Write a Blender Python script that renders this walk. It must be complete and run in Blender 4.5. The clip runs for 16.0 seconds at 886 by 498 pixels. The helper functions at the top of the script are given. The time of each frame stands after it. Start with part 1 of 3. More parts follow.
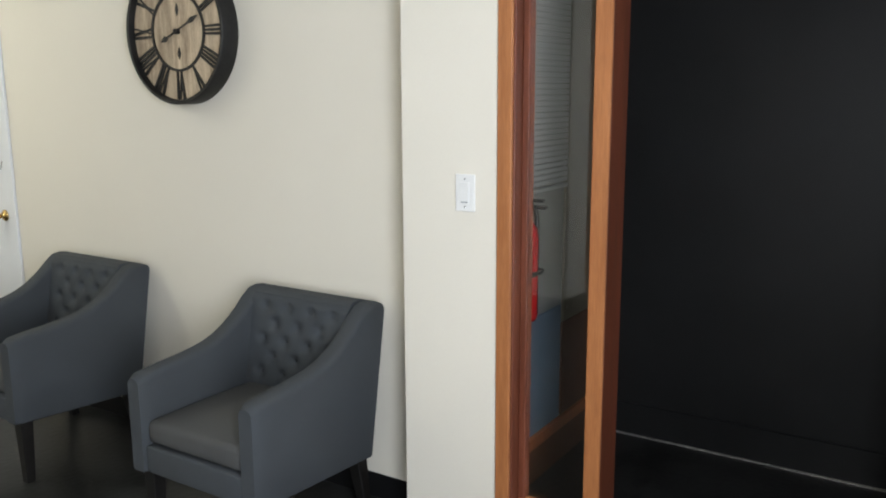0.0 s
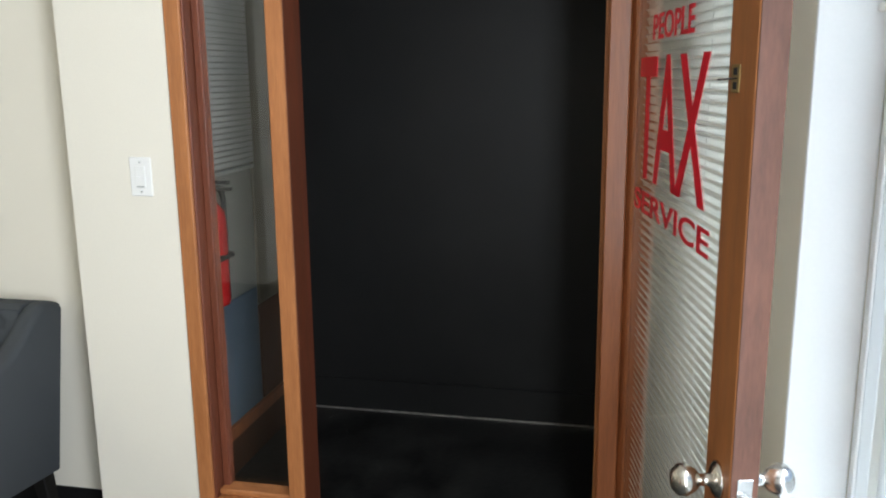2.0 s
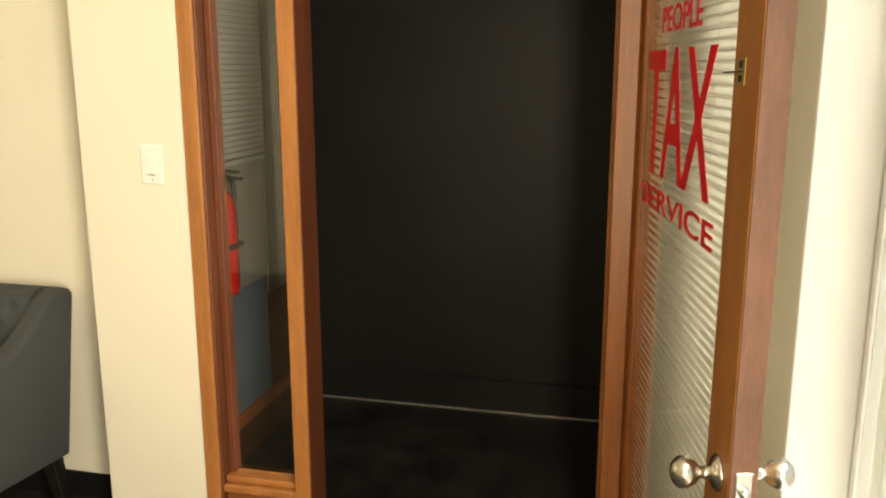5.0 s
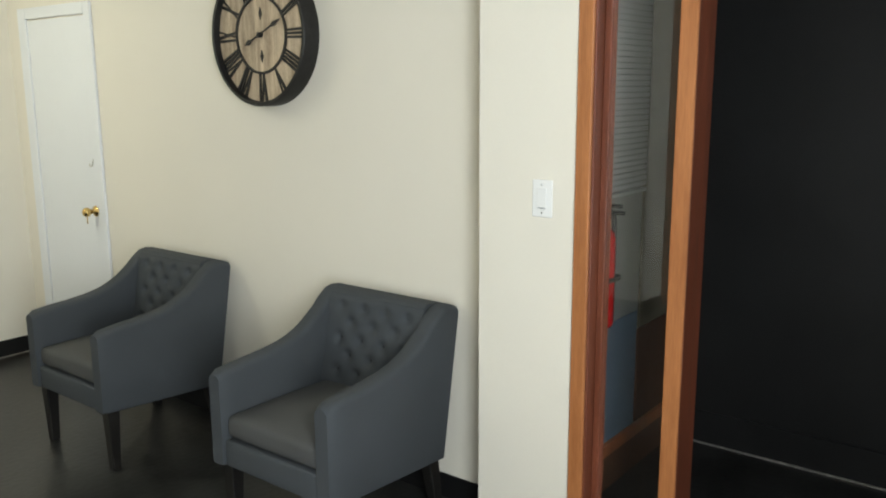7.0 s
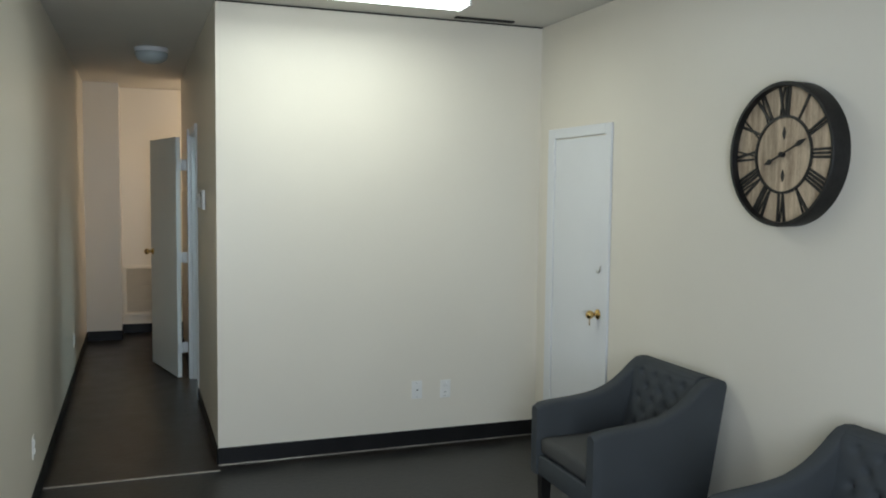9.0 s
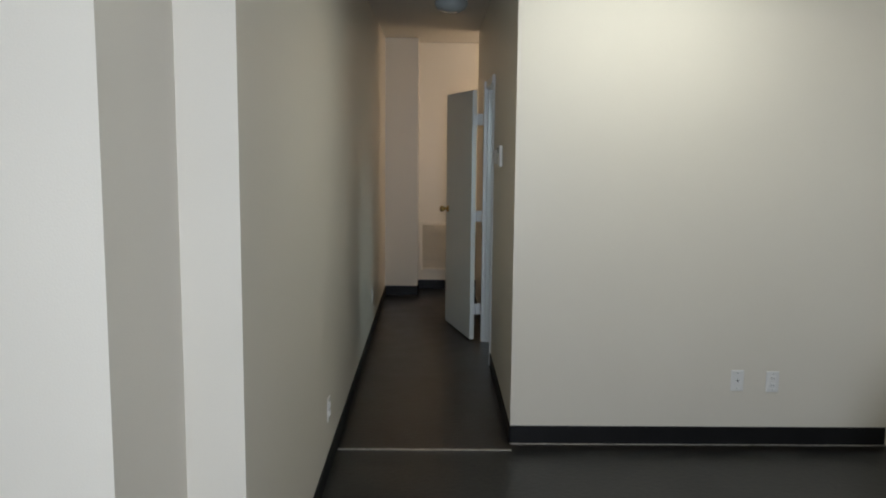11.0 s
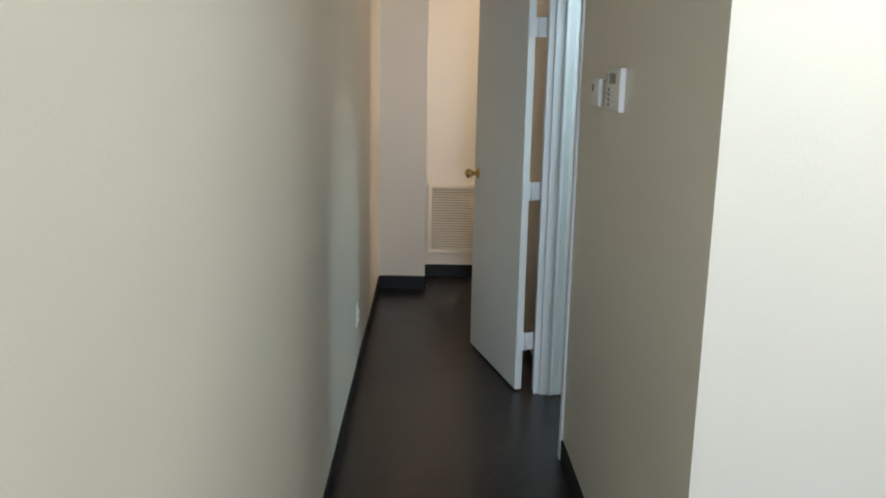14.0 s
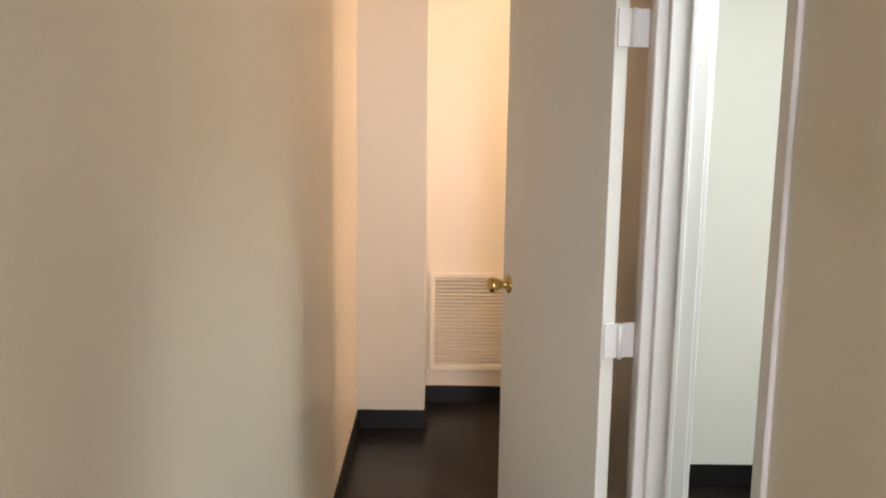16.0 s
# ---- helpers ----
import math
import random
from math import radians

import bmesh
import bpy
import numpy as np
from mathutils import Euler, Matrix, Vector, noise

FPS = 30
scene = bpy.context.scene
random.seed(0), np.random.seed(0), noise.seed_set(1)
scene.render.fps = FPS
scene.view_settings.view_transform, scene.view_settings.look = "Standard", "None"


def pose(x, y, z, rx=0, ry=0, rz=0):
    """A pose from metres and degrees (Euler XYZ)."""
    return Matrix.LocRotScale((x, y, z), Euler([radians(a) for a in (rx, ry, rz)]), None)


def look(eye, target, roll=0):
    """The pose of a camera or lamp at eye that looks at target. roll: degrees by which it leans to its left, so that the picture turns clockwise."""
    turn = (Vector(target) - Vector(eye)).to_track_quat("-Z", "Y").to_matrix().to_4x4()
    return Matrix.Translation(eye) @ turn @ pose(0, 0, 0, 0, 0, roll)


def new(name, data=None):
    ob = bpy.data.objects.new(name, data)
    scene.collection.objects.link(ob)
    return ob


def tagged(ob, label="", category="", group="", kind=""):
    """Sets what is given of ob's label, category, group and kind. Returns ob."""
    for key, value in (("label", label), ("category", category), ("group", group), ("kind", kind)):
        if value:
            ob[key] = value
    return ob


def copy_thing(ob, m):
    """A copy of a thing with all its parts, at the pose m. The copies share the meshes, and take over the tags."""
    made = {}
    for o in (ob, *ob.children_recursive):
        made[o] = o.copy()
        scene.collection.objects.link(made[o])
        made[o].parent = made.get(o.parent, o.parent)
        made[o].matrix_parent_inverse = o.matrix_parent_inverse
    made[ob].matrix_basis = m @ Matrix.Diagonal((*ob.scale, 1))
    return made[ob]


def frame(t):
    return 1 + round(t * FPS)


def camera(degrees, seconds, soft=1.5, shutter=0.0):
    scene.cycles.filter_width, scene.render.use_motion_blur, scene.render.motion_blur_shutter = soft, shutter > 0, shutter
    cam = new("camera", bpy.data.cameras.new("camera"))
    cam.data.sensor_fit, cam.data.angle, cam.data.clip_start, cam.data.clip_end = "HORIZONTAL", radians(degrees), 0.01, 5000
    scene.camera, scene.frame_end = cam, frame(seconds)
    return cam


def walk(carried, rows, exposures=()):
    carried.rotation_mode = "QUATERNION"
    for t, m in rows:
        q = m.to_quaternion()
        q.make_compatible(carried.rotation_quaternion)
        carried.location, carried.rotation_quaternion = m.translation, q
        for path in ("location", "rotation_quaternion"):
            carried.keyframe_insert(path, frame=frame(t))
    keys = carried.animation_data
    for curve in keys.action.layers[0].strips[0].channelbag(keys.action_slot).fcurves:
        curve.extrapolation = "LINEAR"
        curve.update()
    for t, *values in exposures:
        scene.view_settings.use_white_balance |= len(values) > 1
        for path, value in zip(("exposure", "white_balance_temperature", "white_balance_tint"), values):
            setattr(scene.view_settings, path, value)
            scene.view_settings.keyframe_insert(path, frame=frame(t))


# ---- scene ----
cam = camera(56.0, 16.0, soft=2.0)
PATH = [
    (0, (-0.074, 0.059, 1.535), (1.579, 1.123, 1.165), -0.3),
    (0.5, (-0.093, 0.058, 1.543), (1.652, 0.951, 1.147), 0.2),
    (1, (-0.089, 0.031, 1.518), (1.727, 0.771, 1.129), 0.0),
    (1.5, (-0.077, 0.014, 1.515), (1.796, 0.592, 1.115), -0.4),
    (2, (-0.077, 0.001, 1.512), (1.835, 0.42, 1.104), -0.6),
    (2.5, (-0.077, -0.016, 1.51), (1.859, 0.273, 1.099), -0.9),
    (3, (-0.071, -0.041, 1.509), (1.882, 0.084, 1.094), -1.3),
    (3.2, (-0.068, -0.042, 1.503), (1.888, 0.006, 1.093), -1.2),
    (5.3, (-0.082, -0.001, 1.508), (1.785, 0.573, 1.076), -0.3),
    (5.5, (-0.082, 0.027, 1.519), (1.754, 0.687, 1.081), -0.6),
    (6, (-0.064, 0.037, 1.536), (1.7, 0.875, 1.104), -0.5),
    (6.5, (-0.064, 0.045, 1.556), (1.616, 1.046, 1.14), -0.5),
    (7, (-0.076, 0.072, 1.567), (1.475, 1.275, 1.185), -0.3),
    (7.5, (-0.116, 0.104, 1.575), (1.225, 1.548, 1.236), 0.5),
    (8, (-0.136, 0.131, 1.601), (0.955, 1.779, 1.293), 1.0),
    (8.5, (-0.155, 0.135, 1.61), (0.734, 1.913, 1.389), 1.0),
    (9, (-0.178, 0.139, 1.628), (0.511, 2.011, 1.483), 0.7),
    (9.5, (-0.177, 0.146, 1.627), (0.282, 2.091, 1.541), 0.6),
    (10, (-0.176, 0.19, 1.624), (0.008, 2.177, 1.49), 0.6),
    (10.2, (-0.159, 0.258, 1.625), (-0.087, 2.249, 1.449), 0.6),
    (12.5, (-0.209, 2.046, 1.542), (-0.204, 4.02, 1.222), 0.5),
    (13, (-0.207, 2.526, 1.514), (-0.165, 4.486, 1.121), 0.7),
    (13.5, (-0.276, 2.96, 1.54), (-0.234, 4.917, 1.13), 1.0),
    (14, (-0.329, 3.406, 1.566), (-0.289, 5.363, 1.158), 1.2),
    (14.5, (-0.293, 3.908, 1.579), (-0.286, 5.872, 1.201), 1.1),
    (15, (-0.345, 4.398, 1.581), (-0.345, 6.374, 1.267), 0.6),
    (15.5, (-0.335, 4.89, 1.582), (-0.327, 6.866, 1.272), 0.9),
    (16, (-0.29, 5.36, 1.575), (-0.273, 7.335, 1.265), 0.8),
]
EXPOSURES = [(0.0, 0.18, 6650, 10), (1.0, 0.38, 6350, 13), (1.5, 0.4, 6250, 13), (2.0, 0.3, 6750, 8), (2.5, 0.44, 7200, 6), (3.2, 0.42, 7400, 5), (5.3, 0.5, 12500, 8), (5.5, 0.45, 10500, 6), (6.0, 0.35, 8000, 2), (6.5, 0.3, 7450, 1), (7.0, 0.2, 6950, 5),
    (8.0, -0.02, 6500, 8), (9.0, -0.38, 6200, 6), (9.5, -0.6, 6300, 8), (10.2, -0.75, 6500, 12), (12.5, -0.05, 6100, 8), (13.5, 0.1, 6000, 9), (14.5, 0.95, 6350, 9), (15.0, 1.38, 6800, 16), (15.5, 1.28, 7300, 22), (16.0, 1.14, 7700, 24)]
walk(cam, [(t, look(e, g, r)) for t, e, g, r in PATH], EXPOSURES)

# ---- world and lights ----
world = bpy.data.worlds.new("world")
scene.world = world
world.use_nodes = True
wn, wl = world.node_tree.nodes, world.node_tree.links
sky = wn.new("ShaderNodeTexSky")
sky.sky_type, sky.sun_disc = "NISHITA", False
sky.sun_elevation, sky.sun_rotation = radians(65), radians(205)
wl.new(sky.outputs[0], wn["Background"].inputs[0])
wn["Background"].inputs[1].default_value = 0.15


def lamp(name, kind, energy, color, m, **kw):
    d = bpy.data.lights.new(name, kind)
    d.energy, d.color = energy, color
    if kind == "AREA":
        d.shape, d.size, d.size_y = "RECTANGLE", kw["size"], kw["size_y"]
    elif kind == "SUN":
        d.angle = radians(kw["angle"])
    else:
        d.shadow_soft_size = kw["radius"]
    ob = new(name, d)
    ob.matrix_world = m
    return ob


lamp("sun", "SUN", 3.8, (0.76, 0.89, 1.0), pose(0, -8, 8, 25, 0, -25), angle=25)
# daylight in the storefront opening, the ceiling tube, the back hall bulb and a side room fill
lamp("window_daylight", "AREA", 96, (0.80, 0.88, 1.0), pose(-0.05, -0.325, 1.45, 90, 0, -5), size=0.8, size_y=1.7)
lamp("tube_light", "AREA", 14.5, (0.97, 1.0, 0.90), pose(0.84, 4.385, 2.585), size=1.24, size_y=0.15)
lamp("back_hall_bulb", "POINT", 25, (1.0, 0.76, 0.56), pose(1.25, 9.30, 1.95), radius=0.08)
# added unseen lamp, stands in for the daylight that fills the side room
lamp("side_room_fill", "AREA", 25, (0.76, 0.95, 1.0), pose(1.1, 7.0, 2.64), size=1.2, size_y=0.3)


# ---- materials ----
def material(name, color, rough=0.5, metal=0.0, var=0.06, scale=6.0, fine=90.0, bump=0.05, coat=0.0, stretch=(1, 1, 1), dark=None, obrand=0.0, spec=0.5):
    m = bpy.data.materials.new(name)
    m.use_nodes = True
    n, l = m.node_tree.nodes, m.node_tree.links
    p = n["Principled BSDF"]
    p.inputs["Roughness"].default_value, p.inputs["Metallic"].default_value = rough, metal
    p.inputs["Coat Weight"].default_value = coat
    p.inputs["Specular IOR Level"].default_value = spec
    tc, mp = n.new("ShaderNodeTexCoord"), n.new("ShaderNodeMapping")
    mp.inputs["Scale"].default_value = stretch
    l.new(tc.outputs["Object"], mp.inputs[0])
    big, small = n.new("ShaderNodeTexNoise"), n.new("ShaderNodeTexNoise")
    big.inputs["Scale"].default_value, small.inputs["Scale"].default_value = scale, fine
    big.inputs["Detail"].default_value, small.inputs["Detail"].default_value = 4, 3
    l.new(mp.outputs[0], big.inputs[0])
    l.new(mp.outputs[0], small.inputs[0])
    add = n.new("ShaderNodeMath")
    add.operation = "MULTIPLY_ADD"
    add.inputs[1].default_value = 0.65
    half = n.new("ShaderNodeMath")
    half.operation = "MULTIPLY"
    half.inputs[1].default_value = 0.35
    l.new(small.outputs[0], half.inputs[0])
    l.new(big.outputs[0], add.inputs[0])
    l.new(half.outputs[0], add.inputs[2])
    ramp = n.new("ShaderNodeValToRGB")
    e = ramp.color_ramp.elements
    lo = dark or tuple(c * (1 - 2 * var) for c in color)
    hi = tuple(min(1, c * (1 + 2 * var)) for c in color)
    e[0].position, e[1].position = 0.32, 0.68
    e[0].color, e[1].color = (*lo, 1), (*hi, 1)
    l.new(add.outputs[0], ramp.inputs[0])
    out = ramp.outputs[0]
    if obrand:
        info, hsv = n.new("ShaderNodeObjectInfo"), n.new("ShaderNodeHueSaturation")
        mr = n.new("ShaderNodeMapRange")
        mr.inputs[3].default_value, mr.inputs[4].default_value = 1 - obrand, 1 + obrand
        l.new(info.outputs["Random"], mr.inputs[0])
        l.new(mr.outputs[0], hsv.inputs["Value"])
        l.new(out, hsv.inputs["Color"])
        out = hsv.outputs[0]
    l.new(out, p.inputs["Base Color"])
    rr = n.new("ShaderNodeMapRange")
    rr.inputs[3].default_value, rr.inputs[4].default_value = max(0.03, rough - 0.08), min(1, rough + 0.08)
    l.new(big.outputs[0], rr.inputs[0])
    l.new(rr.outputs[0], p.inputs["Roughness"])
    if bump:
        b = n.new("ShaderNodeBump")
        b.inputs["Strength"].default_value, b.inputs["Distance"].default_value = bump, 0.004
        l.new(small.outputs[0], b.inputs["Height"])
        l.new(b.outputs[0], p.inputs["Normal"])
    return m


cream = material("cream_wall_paint", (0.76, 0.71, 0.61), 0.38, var=0.012, scale=1.5, fine=220, bump=0.12)
white_wall = material("white_wall_paint", (0.78, 0.79, 0.76), 0.45, var=0.012, scale=2, fine=220, bump=0.1)
ceiling_paint = material("ceiling_paint", (0.62, 0.60, 0.55), 0.7, var=0.02, scale=2, fine=150, bump=0.25)
black_paint = material("black_wall_paint", (0.0105, 0.0105, 0.0102), 0.45, var=0.16, scale=2, fine=160, bump=0.1, spec=0.3)
floor_mat = material("charcoal_vinyl", (0.016, 0.016, 0.0150), 0.36, var=0.45, scale=5, fine=38, bump=0.3)
hall_floor_mat = material("brown_black_vinyl", (0.010, 0.0078, 0.0062), 0.32, var=0.4, scale=6, fine=38, bump=0.3)
base_mat = material("black_rubber", (0.006, 0.006, 0.0065), 0.5, spec=0.3, var=0.15, scale=8, fine=120, bump=0.08)
wood = material("red_stained_wood", (0.26, 0.082, 0.026), 0.38, var=0.1, scale=5, fine=40, bump=0.1, coat=0.15, stretch=(6, 6, 0.5), dark=(0.18, 0.052, 0.016))
# lit copy of the stained wood, its brightness put into the base colour
wood_light = material("brightened_stained_wood", (0.36, 0.14, 0.048), 0.42, var=0.14, scale=5, fine=40, bump=0.1, coat=0.1, stretch=(6, 6, 0.5), dark=(0.29, 0.10, 0.032))
# shaded copy for faces turned from the light, darkness painted into the colour
wood_shade = material("shaded_red_stained_wood", (0.15, 0.042, 0.02), 0.42, var=0.12, scale=5, fine=40, bump=0.1, coat=0.1, stretch=(6, 6, 0.5), dark=(0.10, 0.028, 0.013))
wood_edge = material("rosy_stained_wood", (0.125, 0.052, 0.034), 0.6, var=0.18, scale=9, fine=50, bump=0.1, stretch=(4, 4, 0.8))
white_paint = material("white_gloss_paint", (0.76, 0.77, 0.78), 0.35, var=0.012, scale=3, fine=120, bump=0.05)
plastic = material("white_plastic", (0.78, 0.77, 0.74), 0.35, var=0.01, scale=9, fine=150, bump=0.02)
grey_plastic = material("grey_plastic", (0.22, 0.23, 0.22), 0.4, var=0.04, scale=9, fine=100, bump=0.02)
fabric = material("grey_woven_fabric", (0.060, 0.066, 0.071), 0.9, var=0.06, scale=3, fine=520, bump=0.6, spec=0.25)
fabric_seat = material("grey_seat_fabric", (0.078, 0.078, 0.076), 0.82, var=0.07, scale=3, fine=520, bump=0.5, spec=0.3)
button_mat = material("dark_button_fabric", (0.020, 0.021, 0.024), 0.85, var=0.1, fine=400, bump=0.4)
leg_mat = material("black_lacquered_wood", (0.010, 0.009, 0.008), 0.35, var=0.2, bump=0.05)
clock_black = material("aged_black_metal", (0.014, 0.013, 0.012), 0.5, metal=0.3, var=0.3, scale=18, fine=120, bump=0.15)
clock_wood = material("weathered_pale_wood", (0.45, 0.36, 0.25), 0.7, var=0.2, scale=7, fine=60, bump=0.2, stretch=(1, 7, 0.8), dark=(0.24, 0.17, 0.11), obrand=0.12)
brass = material("polished_brass", (0.62, 0.43, 0.17), 0.22, metal=1.0, var=0.05, bump=0.0)
brass_dull = material("dull_brass", (0.42, 0.30, 0.13), 0.45, metal=0.8, var=0.1, bump=0.0)
nickel = material("satin_nickel", (0.56, 0.52, 0.46), 0.24, metal=1.0, var=0.05, bump=0.0)
steel = material("steel", (0.62, 0.62, 0.62), 0.25, metal=1.0, var=0.05, bump=0.0)
red_vinyl = material("red_vinyl", (0.74, 0.012, 0.03), 0.4, var=0.04, bump=0.0)
red_paint = material("red_enamel", (0.36, 0.015, 0.015), 0.25, var=0.04, bump=0.0, coat=0.4)
rubber = material("black_hose_rubber", (0.012, 0.012, 0.012), 0.5, bump=0.1)
blue_grey = material("blue_grey_paint", (0.09, 0.125, 0.16), 0.55, var=0.06, bump=0.08)
olive = material("olive_curtain_cloth", (0.12, 0.105, 0.07), 0.9, var=0.12, bump=0.3)
brick_mat = material("red_brick", (0.27, 0.13, 0.10), 0.85, var=0.18, scale=14, fine=110, bump=0.4, obrand=0.2)
mortar = material("grey_mortar", (0.34, 0.32, 0.30), 0.9, var=0.1, scale=10, fine=140, bump=0.4)
concrete = material("pale_concrete", (0.48, 0.47, 0.455), 0.85, var=0.1, scale=4, fine=80, bump=0.3)
leaf_mat = material("green_leaves", (0.085, 0.15, 0.055), 0.6, var=0.25, scale=20, bump=0.1)
bark = material("grey_bark", (0.12, 0.09, 0.07), 0.9, var=0.25, scale=12, bump=0.5)
# dark grey lifted so the haze over the outside is in the colour
box_metal = material("hazed_grey_box_paint", (0.085, 0.10, 0.105), 0.6, var=0.06, bump=0.05)
strip_metal = material("worn_metal_strip", (0.42, 0.40, 0.36), 0.4, metal=0.7, var=0.25, scale=20, bump=0.1)
pink_stone = material("pinkish_rendered_stone", (0.44, 0.37, 0.35), 0.85, var=0.12, scale=5, fine=90, bump=0.3)
# darkened copy of the wood, the vestibule's shade put into its colour
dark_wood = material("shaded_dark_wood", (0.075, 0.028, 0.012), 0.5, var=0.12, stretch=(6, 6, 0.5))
gap_shadow_black = material("gap_and_shadow_black", (0.006, 0.006, 0.006), 0.9, bump=0.0)

slat_mat = material("white_blind_slat", (0.88, 0.87, 0.85), 0.45, var=0.01, bump=0.0)
sn, sl = slat_mat.node_tree.nodes, slat_mat.node_tree.links
tr, mix = sn.new("ShaderNodeBsdfTranslucent"), sn.new("ShaderNodeMixShader")
tr.inputs[0].default_value = (0.95, 0.93, 0.88, 1)
mix.inputs[0].default_value = 0.8
sl.new(sn["Principled BSDF"].outputs[0], mix.inputs[1])
sl.new(tr.outputs[0], mix.inputs[2])
sl.new(mix.outputs[0], sn["Material Output"].inputs[0])

# wall and white slats behind the sidelight: vestibule dimness painted into both colours
vest_grey = material("dimmed_grey_paint", (0.20, 0.20, 0.18), 0.6, var=0.05, bump=0.08)
dim_slat = material("dimmed_blind_slat", (0.30, 0.30, 0.28), 0.6, var=0.05, bump=0.0)
glass = bpy.data.materials.new("clear_glass")
glass.use_nodes = True
gp = glass.node_tree.nodes["Principled BSDF"]
gp.inputs["Base Color"].default_value = (0.96, 0.98, 0.97, 1)
gp.inputs["Transmission Weight"].default_value, gp.inputs["Roughness"].default_value, gp.inputs["IOR"].default_value = 1.0, 0.0, 1.45
thin_glass = glass.copy()
thin_glass.name = "thin_clear_glass"
thin_glass.node_tree.nodes["Principled BSDF"].inputs["IOR"].default_value = 1.25


def glowing(name, color, strength):
    m = bpy.data.materials.new(name)
    m.use_nodes = True
    p = m.node_tree.nodes["Principled BSDF"]
    p.inputs["Base Color"].default_value = (0.8, 0.8, 0.8, 1)
    p.inputs["Emission Color"].default_value, p.inputs["Emission Strength"].default_value = (*color, 1), strength
    return m


tube_glow = glowing("lit_diffuser", (0.97, 1.0, 0.93), 6.0)


# ---- mesh helpers ----
def mesh_object(name, bm, mat, parent=None, smooth=False):
    me = bpy.data.meshes.new(name)
    bmesh.ops.recalc_face_normals(bm, faces=bm.faces)
    bm.to_mesh(me)
    bm.free()
    for f in me.polygons:
        f.use_smooth = smooth
    me.materials.append(mat)
    ob = new(name, me)
    ob.parent = parent
    return ob


def add_box(bm, x0, x1, y0, y1, z0, z1, bevel=0.0, seg=2):
    r = bmesh.ops.create_cube(bm, size=1, matrix=Matrix.LocRotScale(((x0 + x1) / 2, (y0 + y1) / 2, (z0 + z1) / 2), None, (x1 - x0, y1 - y0, z1 - z0)))
    if bevel:
        edges = list({e for v in r["verts"] for e in v.link_edges})
        bmesh.ops.bevel(bm, geom=edges, offset=bevel, segments=seg, affect="EDGES", profile=0.5)


def box(name, x0, x1, y0, y1, z0, z1, mat, parent=None, bevel=0.0, seg=2, smooth=False):
    bm = bmesh.new()
    add_box(bm, x0, x1, y0, y1, z0, z1, bevel, seg)
    return mesh_object(name, bm, mat, parent, smooth)


def lathe(bm, profile, m, n=24):
    """Turn (radius, height) pairs about the local z of m."""
    rings = []
    for r, h in profile:
        rings.append([bm.verts.new(m @ Vector((r * math.cos(a), r * math.sin(a), h))) for a in [2 * math.pi * i / n for i in range(n)]])
    for a, b in zip(rings, rings[1:]):
        for i in range(n):
            bm.faces.new((a[i], a[(i + 1) % n], b[(i + 1) % n], b[i]))
    bm.faces.new(rings[0])
    bm.faces.new(rings[-1])


def turned(name, profile, m, mat, parent=None, n=24):
    bm = bmesh.new()
    lathe(bm, profile, m, n)
    return mesh_object(name, bm, mat, parent, True)


def prism(bm, outline, y0, y1):
    """Extrude an outline of (x, z) from y0 to y1."""
    a = [bm.verts.new((x, y0, z)) for x, z in outline]
    b = [bm.verts.new((x, y1, z)) for x, z in outline]
    bm.faces.new(a)
    bm.faces.new(b[::-1])
    for i in range(len(a)):
        j = (i + 1) % len(a)
        bm.faces.new((a[i], a[j], b[j], b[i]))


def empty(name, x=0, y=0, z=0, rz=0):
    ob = new(name)
    ob.matrix_world = pose(x, y, z, 0, 0, rz)
    return ob


def structure(ob, label):
    return tagged(ob, label, kind="structure")


def tube(name, points, radius, mat, parent=None):
    c = bpy.data.curves.new(name, "CURVE")
    c.dimensions, c.bevel_depth, c.bevel_resolution = "3D", radius, 3
    s = c.splines.new("BEZIER")
    s.bezier_points.add(len(points) - 1)
    for bp, p in zip(s.bezier_points, points):
        bp.co, bp.handle_left_type, bp.handle_right_type = p, "AUTO", "AUTO"
    c.materials.append(mat)
    ob = new(name, c)
    ob.parent = parent
    return ob


# ---- plan ----
XW = 2.30           # chair wall
XP = 2.102          # pier and sidelight wall
YB = 5.06           # blank wall
HL, HR = -0.68, 0.25  # hall walls
YP, YE = 9.443, 9.846  # pillar and end wall of the hall
CZ = 2.67           # ceiling
YF = -0.33          # front wall, inner face
GY = -0.45          # storefront glass


def wall(name, boxes, mat, label):
    bm = bmesh.new()
    for b in boxes:
        add_box(bm, *b)
    return structure(mesh_object(name, bm, mat), label)


structure(box("floor", -2.4, 3.6, -0.6, 4.955, -0.12, 0, floor_mat), "dark charcoal sheet vinyl floor with scuffs")
structure(box("floor_hall", -2.4, 3.6, 4.955, 10.2, -0.12, 0, hall_floor_mat), "brown black sheet vinyl floor of the hall")
bm = bmesh.new()
add_box(bm, -2.4, 3.6, -0.6, 10.2, CZ + 0.003, CZ + 0.15)
structure(mesh_object("ceiling", bm, ceiling_paint), "flat painted off-white ceiling")
wall("wall_chairs", [(XW, XW + 0.12, 1.612, YB + 0.1, 0, CZ)], cream, "cream painted plaster wall behind the chairs")
wall("wall_pier", [(XP, XW, 1.43, 1.612, 0, CZ), (XP, 2.20, 1.262, 1.43, 0, CZ)], cream, "cream painted pier beside the sidelight")
wall("wall_blank", [(HR, XW, YB, YB + 0.1, 0, CZ)], cream, "plain cream wall lit from the ceiling tube")
